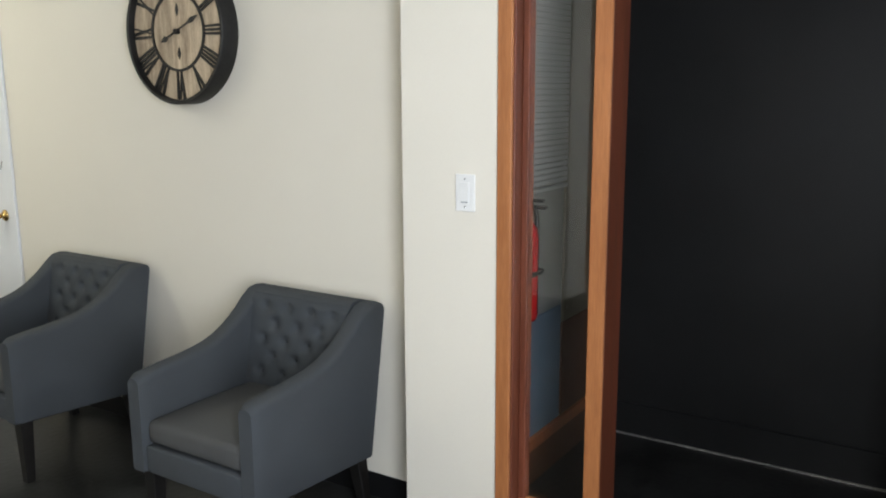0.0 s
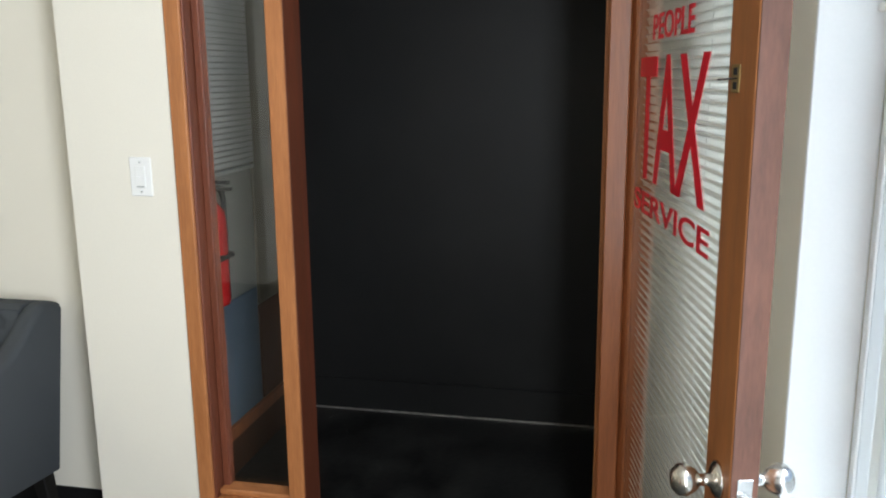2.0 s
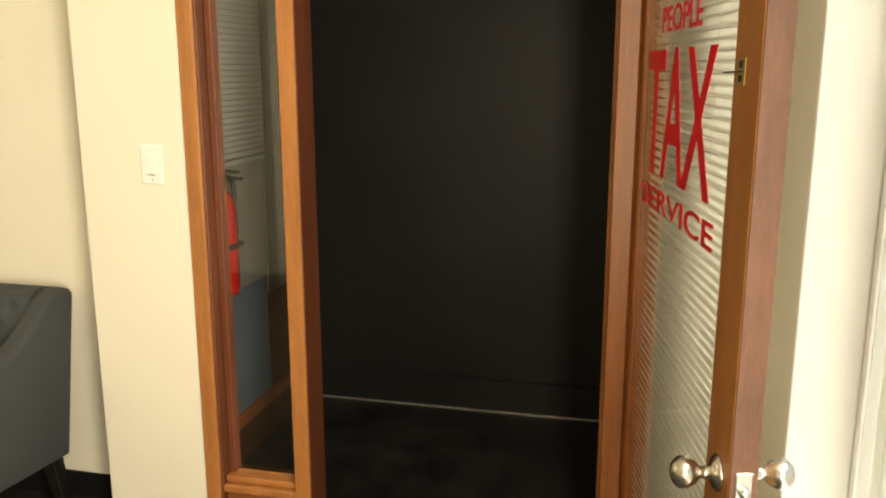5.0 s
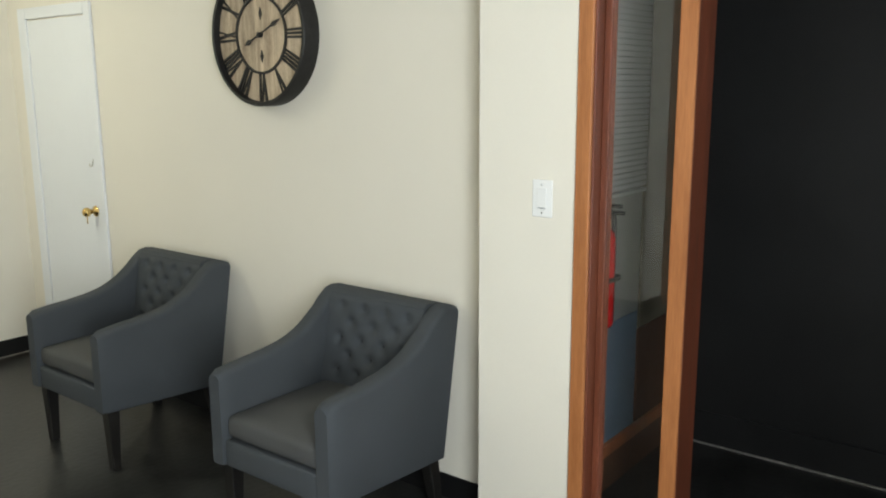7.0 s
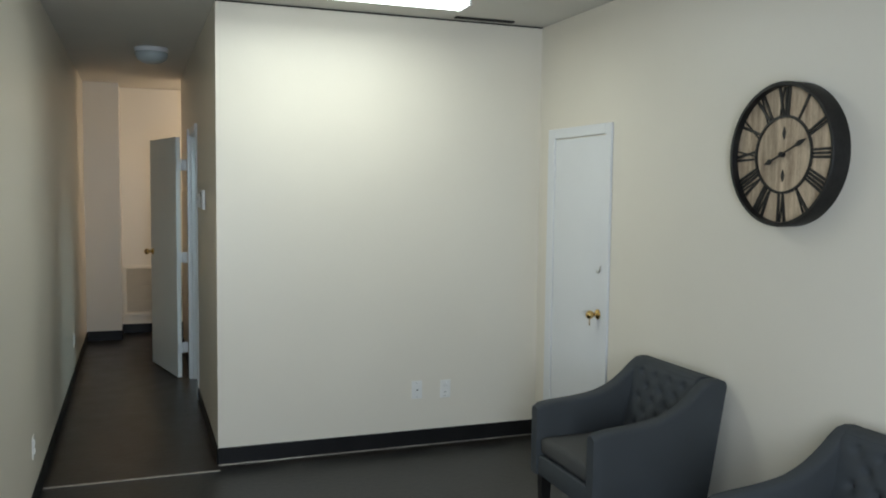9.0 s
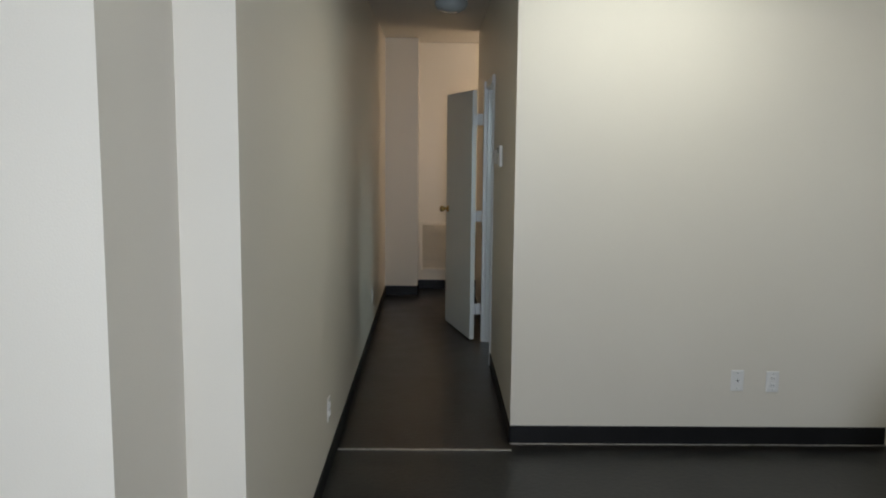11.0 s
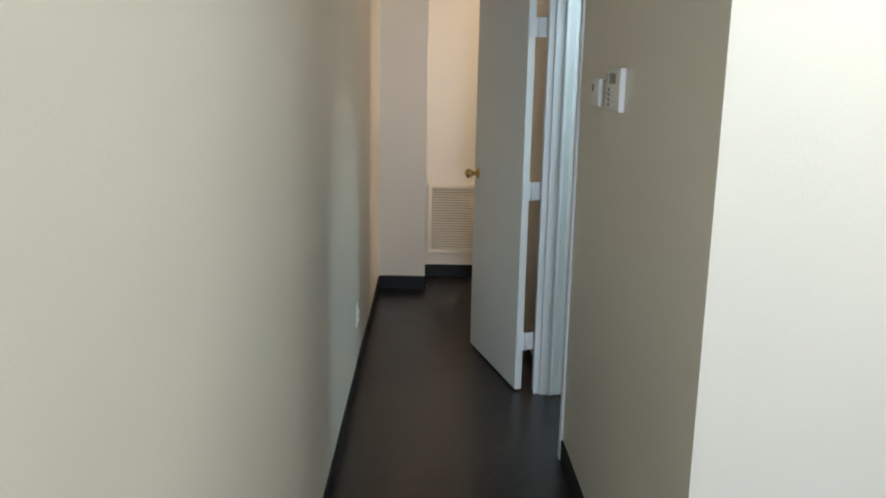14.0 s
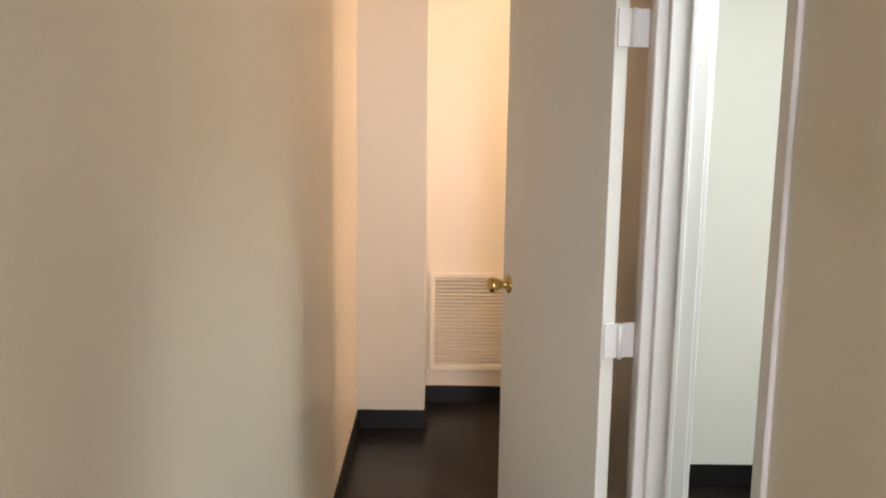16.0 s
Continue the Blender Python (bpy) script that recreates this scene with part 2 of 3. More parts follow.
wall("wall_hall_east", [(HR, HR + 0.1, YB + 0.1, 6.668, 0, CZ), (HR, HR + 0.1, 6.668, 7.37, 2.04, CZ), (HR, HR + 0.1, 7.37, 8.9, 0, CZ)], cream, "cream hall wall with a doorway")
wall("wall_hall_west", [(HL - 0.16, HL, 2.90, 10.0, 0, CZ), (-1.0, HL - 0.16, 2.40, 10.0, 0, CZ)], cream, "cream hall wall with a stepped end")
wall("wall_left_return", [(-1.15, -1.0, 2.40, 2.55, 0, CZ), (-2.2, -1.15, 2.40, 2.55, 2.15, CZ), (-2.2, -2.05, 2.40, 2.55, 0, 2.15)], cream, "cream wall return with a framed opening")
wall("wall_hall_end", [(HL, 2.2, YE, YE + 0.1, 0, CZ)], cream, "cream wall at the end of the hall")
wall("wall_hall_pillar", [(HL, -0.339, YP, YE, 0, CZ)], cream, "cream boxed pillar in the hall corner")
wall("wall_alcove", [(2.2, 2.3, 8.9, YE + 0.1, 0, CZ)], cream, "plain cream wall round the corner")
wall("wall_side_room", [(HR + 0.1, 2.2, 8.8, 8.9, 0, CZ), (2.2, 2.3, YB + 0.1, 8.9, 0, CZ), (HR + 0.1, 2.2, YB + 0.1, YB + 0.2, 0, CZ)], white_wall, "white painted walls of the side room")
wall("wall_left", [(-2.3, -2.2, -0.6, 10.0, 0, CZ), (-2.2, -1.0, 4.6, 4.7, 0, CZ)], cream, "plain cream wall")
wall("wall_front", [(1.575, 2.3, GY - 0.06, YF, 0, CZ), (-2.2, 1.575, GY - 0.06, YF, 0, 0.55), (-2.2, 1.575, GY - 0.06, YF, 2.35, CZ), (-2.2, -1.7, GY - 0.06, YF, 0.55, 2.35)], cream, "cream front wall round the storefront window")
wall("wall_partition", [(XP, 2.22, YF, -0.075, 0, CZ), (XP, 2.22, -0.075, 1.262, 2.12, CZ)], cream, "cream partition over and beside the wooden entrance")
wall("wall_vestibule_black", [(3.4, 3.5, -0.6, 1.6, 0, CZ), (2.3, 3.4, GY - 0.06, YF, 0, CZ)], black_paint, "matt black painted vestibule wall")
wall("wall_vestibule_side", [(2.42, 3.4, 1.45, 1.55, 0, CZ), (2.20, 2.42, 1.43, 1.55, 0, CZ)], vest_grey, "vestibule side wall, grey darkened to look dim")


def skirting(name, runs, h, label, mat=base_mat):
    bm = bmesh.new()
    for x0, x1, y0, y1 in runs:
        add_box(bm, x0, x1, y0, y1, 0, h, 0.003, 1)
    return structure(mesh_object(name, bm, mat), label)


skirting("baseboard", [(XW - 0.008, XW, 1.612, 4.165), (HR, XW - 0.008, YB - 0.008, YB), (XP - 0.008, XP, 1.262, 1.612), (XW - 0.10, XW - 0.008, 1.613, 1.62),
    (HR - 0.008, HR, YB - 0.008, 6.61), (HR - 0.008, HR, 7.44, 8.9), (HL, HL + 0.008, 2.90, YP), (HL + 0.008, -0.339, YP - 0.008, YP),
    (-0.339, -0.331, YP, YE), (-0.331, 2.2, YE - 0.008, YE), (HL - 0.16, HL - 0.152, 2.40, 2.89), (HL - 0.16, HL + 0.008, 2.892, 2.90), (-1.15, HL - 0.16, 2.392, 2.40)], 0.1, "black rubber cove baseboard")
skirting("baseboard_side_room", [(HR + 0.1, 2.2, 8.792, 8.8)], 0.1, "black rubber baseboard in the side room")
skirting("baseboard_vestibule", [(3.388, 3.4, -0.33, 1.44)], 0.148, "tall black painted baseboard", black_paint)
structure(box("trim_vestibule_joint", 3.379, 3.387, -0.33, 1.44, 0, 0.006, strip_metal), "thin worn strip at the foot of the black wall")
structure(box("trim_joint_blank", HR, XW - 0.01, YB - 0.020, YB - 0.009, 0, 0.004, strip_metal, bevel=0.001, seg=1), "thin grey seam along the baseboard")
structure(box("trim_threshold", HL + 0.01, HR, 4.945, 4.965, 0, 0.004, strip_metal, bevel=0.001, seg=1), "narrow worn metal threshold strip across the hall")
structure(box("trim_ceiling_gap", 1.66, 2.05, 4.945, 4.99, CZ - 0.004, CZ + 0.002, gap_shadow_black), "dark open gap in the ceiling edge")
# black strip standing in for the shadow along the ceiling edge
structure(box("ceiling_edge_shadow", HR, XW, YB - 0.006, YB - 0.001, CZ - 0.006, CZ + 0.002, gap_shadow_black), "thin black strip drawn as the shadow where ceiling meets wall")


# ---- wooden entrance: sidelight and jambs ----
side = empty("sidelight_window", XP, 1.06, 0)
def wd(name, x0, x1, y0, y1, z0, z1, mat=wood, bevel=0.003):
    o = box(name, x0, x1, y0 - 1.06, y1 - 1.06, z0, z1, mat, side, bevel, 1)
    return o
# room-side faces take the lit wood, side returns the shaded copy
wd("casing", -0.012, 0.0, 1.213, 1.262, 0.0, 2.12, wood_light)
wd("jamb", 0.0, 0.10, 1.208, 1.257, 0.0, 2.12, wood_shade)
wd("stop", 0.045, 0.085, 1.185, 1.208, 0.25, 2.10, wood_shade)
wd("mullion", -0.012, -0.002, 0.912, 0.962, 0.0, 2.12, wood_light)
wd("mullion", -0.0015, 0.12, 0.9125, 0.9565, 0.0, 2.12, wood_shade)
wd("sill", -0.006, 0.09, 0.957, 1.207, 0.205, 0.232, wood_light, 0.005)
wd("sill", 0.016, 0.08, 0.957, 1.207, 0.232, 0.252, wood_light, 0.004)
wd("panel", 0.020, 0.05, 0.957, 1.207, 0.0, 0.205)
wd("head", -0.004, 0.10, 0.957, 1.207, 2.05, 2.12)
pane = wd("pane", 0.058, 0.064, 0.957, 1.206, 0.24, 2.06, glass, 0)
pane.visible_shadow = False
structure(side, "tall narrow sidelight in a red stained wood frame")
frm = empty("door_frame", XP, 0.0, 0)
for nm, x0, x1, y0, y1, z0, z1, mt in [("jamb", -0.010, 0.12, -0.005, 0.048, 0, 2.12, wood), ("jamb", -0.004, 0.12, -0.075, -0.006, 0, 2.12, wood), ("head", -0.008, 0.12, 0.0485, 0.8675, 2.07, 2.12, wood), ("stop", 0.065, 0.085, 0.0485, 0.060, 0, 2.07, wood_light)]:
    box(nm, x0, x1, y0, y1, z0, z1, mt, frm, 0.003, 1)
structure(frm, "red stained wooden entrance door frame")


# ---- open glazed entrance door with blinds ----
def knob(parent, m, mat, rose=0.032, ball=0.028, out=0.065):
    p = [(rose, 0), (rose, 0.004), (rose * 0.75, 0.010), (0.012, 0.014), (0.010, out - 0.034), (ball * 0.7, out - 0.026), (ball, out - 0.010), (ball * 0.95, out + 0.002), (ball * 0.6, out + 0.012), (0.004, out + 0.015)]
    return turned("knob", p, m, mat, parent)


DL, DT = 0.897, 0.045
# local x runs from the hinge to the lock edge, local y from the glazed face seen from the room into the leaf
door = new("glazed_door")
door.matrix_world = Matrix.Translation((2.1, -0.008, 0.0)) @ Matrix.Rotation(radians(180 + 11.2), 4, "Z")
def dp(name, x0, x1, y0, y1, z0, z1, mat, bevel=0.003, smooth=False):
    return box(name, x0, x1, y0, y1, z0, z1, mat, door, bevel, 1, smooth)
dp("stile", 0.0, 0.045, 0, DT, 0.012, 2.05, wood)
dp("stile", 0.764, DL - 0.004, 0, DT, 0.012, 2.05, wood_light)
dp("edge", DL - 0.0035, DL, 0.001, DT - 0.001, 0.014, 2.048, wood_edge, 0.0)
dp("rail", 0.0455, 0.7635, 0.001, DT - 0.001, 1.90, 2.05, wood)
dp("rail", 0.0455, 0.7635, 0.001, DT - 0.001, 0.012, 0.30, wood)
for x0, x1, z0, z1 in [(0.0455, 0.052, 0.30, 1.90), (0.757, 0.7635, 0.30, 1.90)]:
    dp("bead", x0, x1, 0.003, 0.0085, z0, z1, wood, 0.002)
dpane = dp("pane", 0.052, 0.757, 0.0085, 0.0125, 0.298, 1.902, thin_glass, 0)
dpane.visible_shadow = False
knob(door, pose(0.835, 0.0, 0.843, 90, 0, 0), nickel)
knob(door, pose(0.835, DT, 0.843, -90, 0, 0), steel)
lp = dp("latch_plate", DL, DL + 0.002, 0.010, 0.035, 0.814, 0.874, steel, 0.0005)
turned("latch_bolt", [(0.009, 0), (0.009, 0.010), (0.003, 0.014)], pose(DL + 0.001, 0.0225, 0.841, 0, 90, 0), steel, door, 16)
dp("catch_plate", 0.786, 0.824, -0.002, 0.0, 1.481, 1.524, brass_dull, 0.0008)
for z in (1.486, 1.508):
    dp("catch_slot", 0.797, 0.813, -0.0028, -0.0018, z, z + 0.011, gap_shadow_black, 0)
tube("catch_pin", [(0.735, -0.007, 1.500), (0.77, -0.006, 1.5015), (0.815, -0.004, 1.503)], 0.0016, steel, door)
def lettering(text, x0, x1, z0, z1):
    c = bpy.data.curves.new("lettering", "FONT")
    c.body, c.extrude, c.offset = text, 0.0006, 0.012
    ob = new("lettering", c)
    bpy.context.view_layer.update()
    dx = [v[0] for v in ob.bound_box]
    dz = [v[1] for v in ob.bound_box]
    sx, sz = (x1 - x0) / (max(dx) - min(dx)), (z1 - z0) / (max(dz) - min(dz))
    ob.parent = door
    ob.matrix_basis = Matrix.Translation((x0, 0.0075, z0)) @ Matrix(((sx, 0, 0, -min(dx) * sx), (0, 0, -1, 0), (0, sz, 0, -min(dz) * sz), (0, 0, 0, 1)))
    c.materials.append(red_vinyl)
    tagged(ob, "red vinyl letters on the glass")
lettering("PEOPLE", 0.190, 0.527, 1.585, 1.640)
lettering("TAX", 0.075, 0.646, 1.268, 1.550)
lettering("SERVICE", 0.054, 0.685, 1.186, 1.238)
tagged(door, "open wooden glazed door with white blinds and red lettering", "door")

blind = new("venetian_blind")
blind.matrix_world = door.matrix_world @ Matrix.Translation((0, 0.025, 0))
bm = bmesh.new()
for i in range(4):
    u0 = -0.0125 + i * 0.00625
    for x in (0.049, 0.759):
        bm.verts.new((x, 0.0045 - 0.004 * ((u0 / 0.0125 + 0.25) ** 2), u0))
bm.verts.ensure_lookup_table()
for i in range(3):
    bm.faces.new((bm.verts[2 * i], bm.verts[2 * i + 1], bm.verts[2 * i + 3], bm.verts[2 * i + 2]))
first = mesh_object("slat", bm, slat_mat, blind, True)
first.modifiers.new("thick", "SOLIDIFY").thickness = 0.0006
first.matrix_basis = pose(0, 0, 0.315, 26, 0, 0)
for i in range(1, 77):
    s = first.copy()
    scene.collection.objects.link(s)
    s.matrix_basis = pose(0, 0, 0.315 + i * 0.0203, 26 + random.uniform(-2, 2), random.uniform(-0.15, 0.15), 0)
box("headrail", 0.049, 0.759, -0.010, 0.016, 1.872, 1.898, white_paint, blind, 0.002, 1)
box("bottom_rail", 0.049, 0.759, -0.008, 0.010, 0.302, 0.306, white_paint, blind, 0.002, 1)
for x in (0.23, 0.63):
    tube("cord", [(x, -0.0125, 0.304), (x, -0.0125, 1.88)], 0.0009, plastic, blind)
tagged(blind, "white slatted venetian blind hung on the glazed door", "blind")


# ---- storefront window ----
win = empty("window_storefront", 0, GY, 0)
for nm, x0, x1, y0, y1, z0, z1 in [("reveal", 1.560, 1.5745, 0.004, 0.125, 0.551, 2.349), ("sill", -1.699, 1.5595, 0.004, 0.150, 0.551, 0.575), ("head", -1.699, 1.5595, 0.004, 0.125, 2.33, 2.349), ("reveal", -1.699, -1.685, 0.004, 0.125, 0.5755, 2.3295)]:
    box(nm, x0, x1, y0, y1, z0, z1, white_paint, win, 0.002, 1)
for nm, x0, x1, z0, z1 in [("frame", 1.530, 1.5595, 0.5755, 2.3295), ("frame", -1.699, -1.66, 0.551, 2.349)]:
    box(nm, x0, x1, -0.03, 0.003, z0, z1, white_paint, win, 0.002, 1)
wp = box("pane", -1.66, 1.530, -0.008, -0.002, 0.552, 2.348, glass, win)
wp.visible_shadow = False
box("outer_reveal", 1.552, 1.95, -0.112, -0.0605, 0.40, 2.50, white_paint, win, 0.003, 1)
structure(win, "large storefront window with white painted reveals")
clip = turned("window_bracket", [(0.008, 0), (0.009, 0.006), (0.004, 0.016)], pose(1.561, GY + 0.02, 1.62, 0, -90, 0), plastic, None, 12)
tagged(clip, "small white plastic bracket on the window reveal", "bracket")


# ---- vestibule seen through the sidelight ----
vw = empty("window_vestibule", 2.42, 1.45, 0)
box("panel", 0.0, 0.55, -0.006, 0, 0.197, 0.68, blue_grey, vw, 0.002, 1)
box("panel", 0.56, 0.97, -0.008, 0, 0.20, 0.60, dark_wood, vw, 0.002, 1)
box("curtain", 0.56, 0.97, -0.012, 0, 0.605, 2.3, olive, vw, 0.004, 1)
box("rail", 0.0, 0.97, -0.02, 0, 0.145, 0.196, wood, vw, 0.003, 1)
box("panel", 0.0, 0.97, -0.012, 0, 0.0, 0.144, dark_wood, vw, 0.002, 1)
structure(vw, "panelled vestibule side with wood rail and drape")
vb = empty("venetian_blind", 2.42, 1.437, 0)
bm = bmesh.new()
add_box(bm, 0.0, 0.55, -0.010, -0.0085, -0.009, 0.009)
s0 = mesh_object("slat", bm, dim_slat, vb)
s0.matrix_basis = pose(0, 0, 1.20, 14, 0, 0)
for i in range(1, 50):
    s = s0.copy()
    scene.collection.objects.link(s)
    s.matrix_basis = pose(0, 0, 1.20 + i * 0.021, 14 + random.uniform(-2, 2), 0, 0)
box("bottom_rail", 0.0, 0.55, -0.012, 0.004, 1.165, 1.18, dim_slat, vb, 0.002, 1)
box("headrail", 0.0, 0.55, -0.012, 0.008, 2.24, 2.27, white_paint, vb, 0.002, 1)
tagged(vb, "white slatted blind over the vestibule side window", "blind")

ext = empty("fire_extinguisher", 2.515, 1.388, 0.73)
turned("cylinder", [(0.03, 0), (0.052, 0.004), (0.056, 0.02), (0.056, 0.30), (0.050, 0.335), (0.030, 0.36), (0.018, 0.37)], pose(0, 0, 0), red_paint, ext)
turned("valve", [(0.018, 0.37), (0.020, 0.40), (0.012, 0.41)], pose(0, 0, 0), steel, ext, 16)
box("handle", -0.010, 0.010, -0.09, 0.03, 0.405, 0.418, rubber, ext, 0.003, 1)
box("handle", -0.010, 0.010, -0.08, 0.03, 0.428, 0.440, rubber, ext, 0.003, 1)
box("band", -0.058, 0.058, -0.058, 0.075, 0.165, 0.185, rubber, ext, 0.004, 1)
tube("hose", [(0.015, 0, 0.41), (0.065, -0.01, 0.40), (0.088, -0.01, 0.30), (0.080, -0.01, 0.15), (0.07, -0.005, 0.06)], 0.009, rubber, ext)
tagged(ext, "red fire extinguisher hung on the vestibule wall", "extinguisher")


# ---- tufted armchairs ----
W = 0.60   # outer width
ARM = [(0.0, 0.606), (0.10, 0.618), (0.22, 0.628), (0.33, 0.646), (0.42, 0.682), (0.50, 0.738), (0.565, 0.795), (0.62, 0.803), (0.665, 0.788)]


def arm_top(u):
    """Smooth curve through ARM: low at the front, sweeping up into the back."""
    k = max(i for i in range(len(ARM) - 1) if ARM[i][0] <= u or i == 0)
    (a, p), (b, q) = ARM[k], ARM[k + 1]
    (a0, p0), (b1, q1) = ARM[max(k - 1, 0)], ARM[min(k + 2, len(ARM) - 1)]
    m0, m1, w, t = (q - p0) / (b - a0), (q1 - p) / (b1 - a), b - a, min(1, (u - a) / (b - a))
    return (2 * t ** 3 - 3 * t * t + 1) * p + (t ** 3 - 2 * t * t + t) * w * m0 + (3 * t * t - 2 * t ** 3) * q + (t ** 3 - t * t) * w * m1


def armchair():
    ch = new("armchair")
    us = [0.0, 0.008, 0.018, 0.03] + [0.03 + 0.635 * i / 20 for i in range(1, 21)]
    for s in (-1, 1):
        bm = bmesh.new()
        y0, y1 = (-W / 2, -W / 2 + 0.075) if s < 0 else (W / 2 - 0.075, W / 2)
        rings, r = [], 0.026
        for u in us:
            # the back edge leans, so the depth grows with the height
            reach = lambda z: u / 0.665 * (0.57 + 0.095 * (z - 0.232) / 0.556)
            top = 0.65
            for k in range(6):
                top = arm_top(reach(top))
            low = 0.268 - 0.036 * u / 0.665
            loop = [(y0, low + 0.006), (y0, (low + top) / 2)] + [(y0 + r - r * math.cos(a), top - r + r * math.sin(a)) for a in [math.pi / 8 * k for k in range(5)]]
            loop += [(y1 - r + r * math.sin(a), top - r + r * math.cos(a)) for a in [math.pi / 8 * k for k in range(5)]] + [(y1, (low + top) / 2), (y1, low + 0.006), (y1 - 0.006, low), (y0 + 0.006, low)]
            # the front end is rounded over
            nose = 0.010 * max(0, 1 - u / 0.03)
            rings.append([bm.verts.new((reach(z), y + (nose if y < (y0 + y1) / 2 else -nose), z - nose * (z > top - r))) for y, z in loop])
        for p, q in zip(rings, rings[1:]):
            for k in range(len(p)):
                bm.faces.new((p[k], p[(k + 1) % len(p)], q[(k + 1) % len(p)], q[k]))
        bm.faces.new(rings[0])
        bm.faces.new(rings[-1])
        mesh_object("arm", bm, fabric, ch, True).modifiers.new("edge", "EDGE_SPLIT").split_angle = radians(50)
    # back: shell with a buttoned face
    bm = bmesh.new()
    prism(bm, [(0.485, 0.25), (0.57, 0.235), (0.665, 0.775), (0.655, 0.793), (0.62, 0.803), (0.570, 0.803), (0.548, 0.790)], -W / 2 + 0.07, W / 2 - 0.07)
    mesh_object("backrest", bm, fabric, ch)
    buttons = []
    for r in range(5):
        k = 4 if r % 2 == 0 else 3
        for c in range(k):
            buttons.append(((c - (k - 1) / 2) * 0.108, 0.748 - r * 0.062))
    ny, nz = 60, 54
    bm = bmesh.new()
    grid = []
    y0, y1, z0, z1 = -W / 2 + 0.068, W / 2 - 0.068, 0.42, 0.796
    for j in range(nz + 1):
        row = []
        for i in range(ny + 1):
            y, z = y0 + (y1 - y0) * i / ny, z0 + (z1 - z0) * j / nz
            d = min((y - a) ** 2 + ((z - b) * 1.0) ** 2 for a, b in buttons) ** 0.5
            puff = 0.030 * (1 - math.exp(-(d / 0.016) ** 1.3))
            best = sorted((math.hypot(y - a, z - b), a, b) for a, b in buttons)[:2]
            (d1, a1, b1), (d2, a2, b2) = best
            L = math.hypot(a2 - a1, b2 - b1)
            if L < 0.09:
                t = max(0, min(1, ((y - a1) * (a2 - a1) + (z - b1) * (b2 - b1)) / L ** 2))
                q = math.hypot(y - a1 - t * (a2 - a1), z - b1 - t * (b2 - b1))
                puff -= 0.0022 * math.exp(-(q / 0.006) ** 2)
            edge = min(1, (z1 - z) / 0.03)
            puff *= math.sqrt(max(0.0, edge))
            x = 0.475 + (z - 0.42) * 0.19 + 0.020 - puff
            row.append(bm.verts.new((x, y, z)))
        grid.append(row)
    for j in range(nz):
        for i in range(ny):
            bm.faces.new((grid[j][i], grid[j][i + 1], grid[j + 1][i + 1], grid[j + 1][i]))
    mesh_object("tufted_face", bm, fabric, ch, True)
    bt = None
    for y, z in buttons:
        m = pose(0.475 + (z - 0.42) * 0.19 + 0.019, y, z, 0, -80, 0)
        if bt is None:
            bt = turned("button", [(0.011, 0), (0.011, 0.003), (0.008, 0.006), (0.002, 0.008)], Matrix(), button_mat, ch, 12)
            bt.matrix_basis = m
        else:
            o = bt.copy()
            scene.collection.objects.link(o)
            o.matrix_basis = m
    # seat cushion with a crowned top
    bm = bmesh.new()
    add_box(bm, 0.012, 0.52, -W / 2 + 0.077, W / 2 - 0.077, 0.372, 0.452, 0.022, 3)
    bmesh.ops.subdivide_edges(bm, edges=[e for e in bm.edges if e.calc_length() > 0.2], cuts=6, use_grid_fill=True)
    for v in bm.verts:
        if v.co.z > 0.44:
            v.co.z += 0.016 * max(0, 1 - ((v.co.x - 0.27) / 0.27) ** 2) * max(0, 1 - (v.co.y / 0.24) ** 2)
    mesh_object("seat", bm, fabric_seat, ch, True)
    box("front_rail", 0.006, 0.05, -W / 2 + 0.074, W / 2 - 0.074, 0.268, 0.364, fabric, ch, 0.008, 3, True)
    box("underside", 0.05, 0.52, -W / 2 + 0.06, W / 2 - 0.06, 0.25, 0.37, button_mat, ch)
    for x, y, back in [(0.055, -W / 2 + 0.05, 0), (0.055, W / 2 - 0.05, 0), (0.54, -W / 2 + 0.05, 0.05), (0.54, W / 2 - 0.05, 0.05)]:
        bm = bmesh.new()
        r = bmesh.ops.create_cube(bm, size=1)
        for v in bm.verts:
            top = v.co.z > 0
            h = 0.027 if top else 0.018
            v.co = Vector((x + math.copysign(h, v.co.x) + (0 if top else back), y + math.copysign(h, v.co.y), (0.275 if x < 0.3 else 0.25) if top else 0.0))
        bmesh.ops.bevel(bm, geom=list(bm.edges), offset=0.003, segments=1, affect="EDGES")
        mesh_object("leg", bm, leg_mat, ch)
    return tagged(ch, "grey fabric armchair with buttoned back and black legs", "armchair", "armchairs along the wall")


chair = armchair()
chair.matrix_basis = pose(1.60, 3.41, 0)
copy_thing(chair, pose(1.60, 2.115, 0))


# ---- wall clock ----
ck = empty("wall_clock", XW, 2.812, 1.779)
R = 0.288
ring = bmesh.new()
prof = [(R - 0.016, 0.0), (R, 0.0), (R, 0.075), (R - 0.004, 0.080), (R - 0.016, 0.080), (R - 0.018, 0.076), (R - 0.018, 0.0)]
lm = Matrix.Rotation(radians(-90), 4, "Y")
n = 72
rows = [[ring.verts.new(lm @ Vector((r * math.cos(2 * math.pi * i / n), r * math.sin(2 * math.pi * i / n), h))) for i in range(n)] for r, h in prof]
for a, b in zip(rows, rows[1:]):
    for i in range(n):
        ring.faces.new((a[i], a[(i + 1) % n], b[(i + 1) % n], b[i]))
mesh_object("rim", ring, clock_black, ck, True).modifiers.new("edge", "EDGE_SPLIT").split_angle = radians(40)
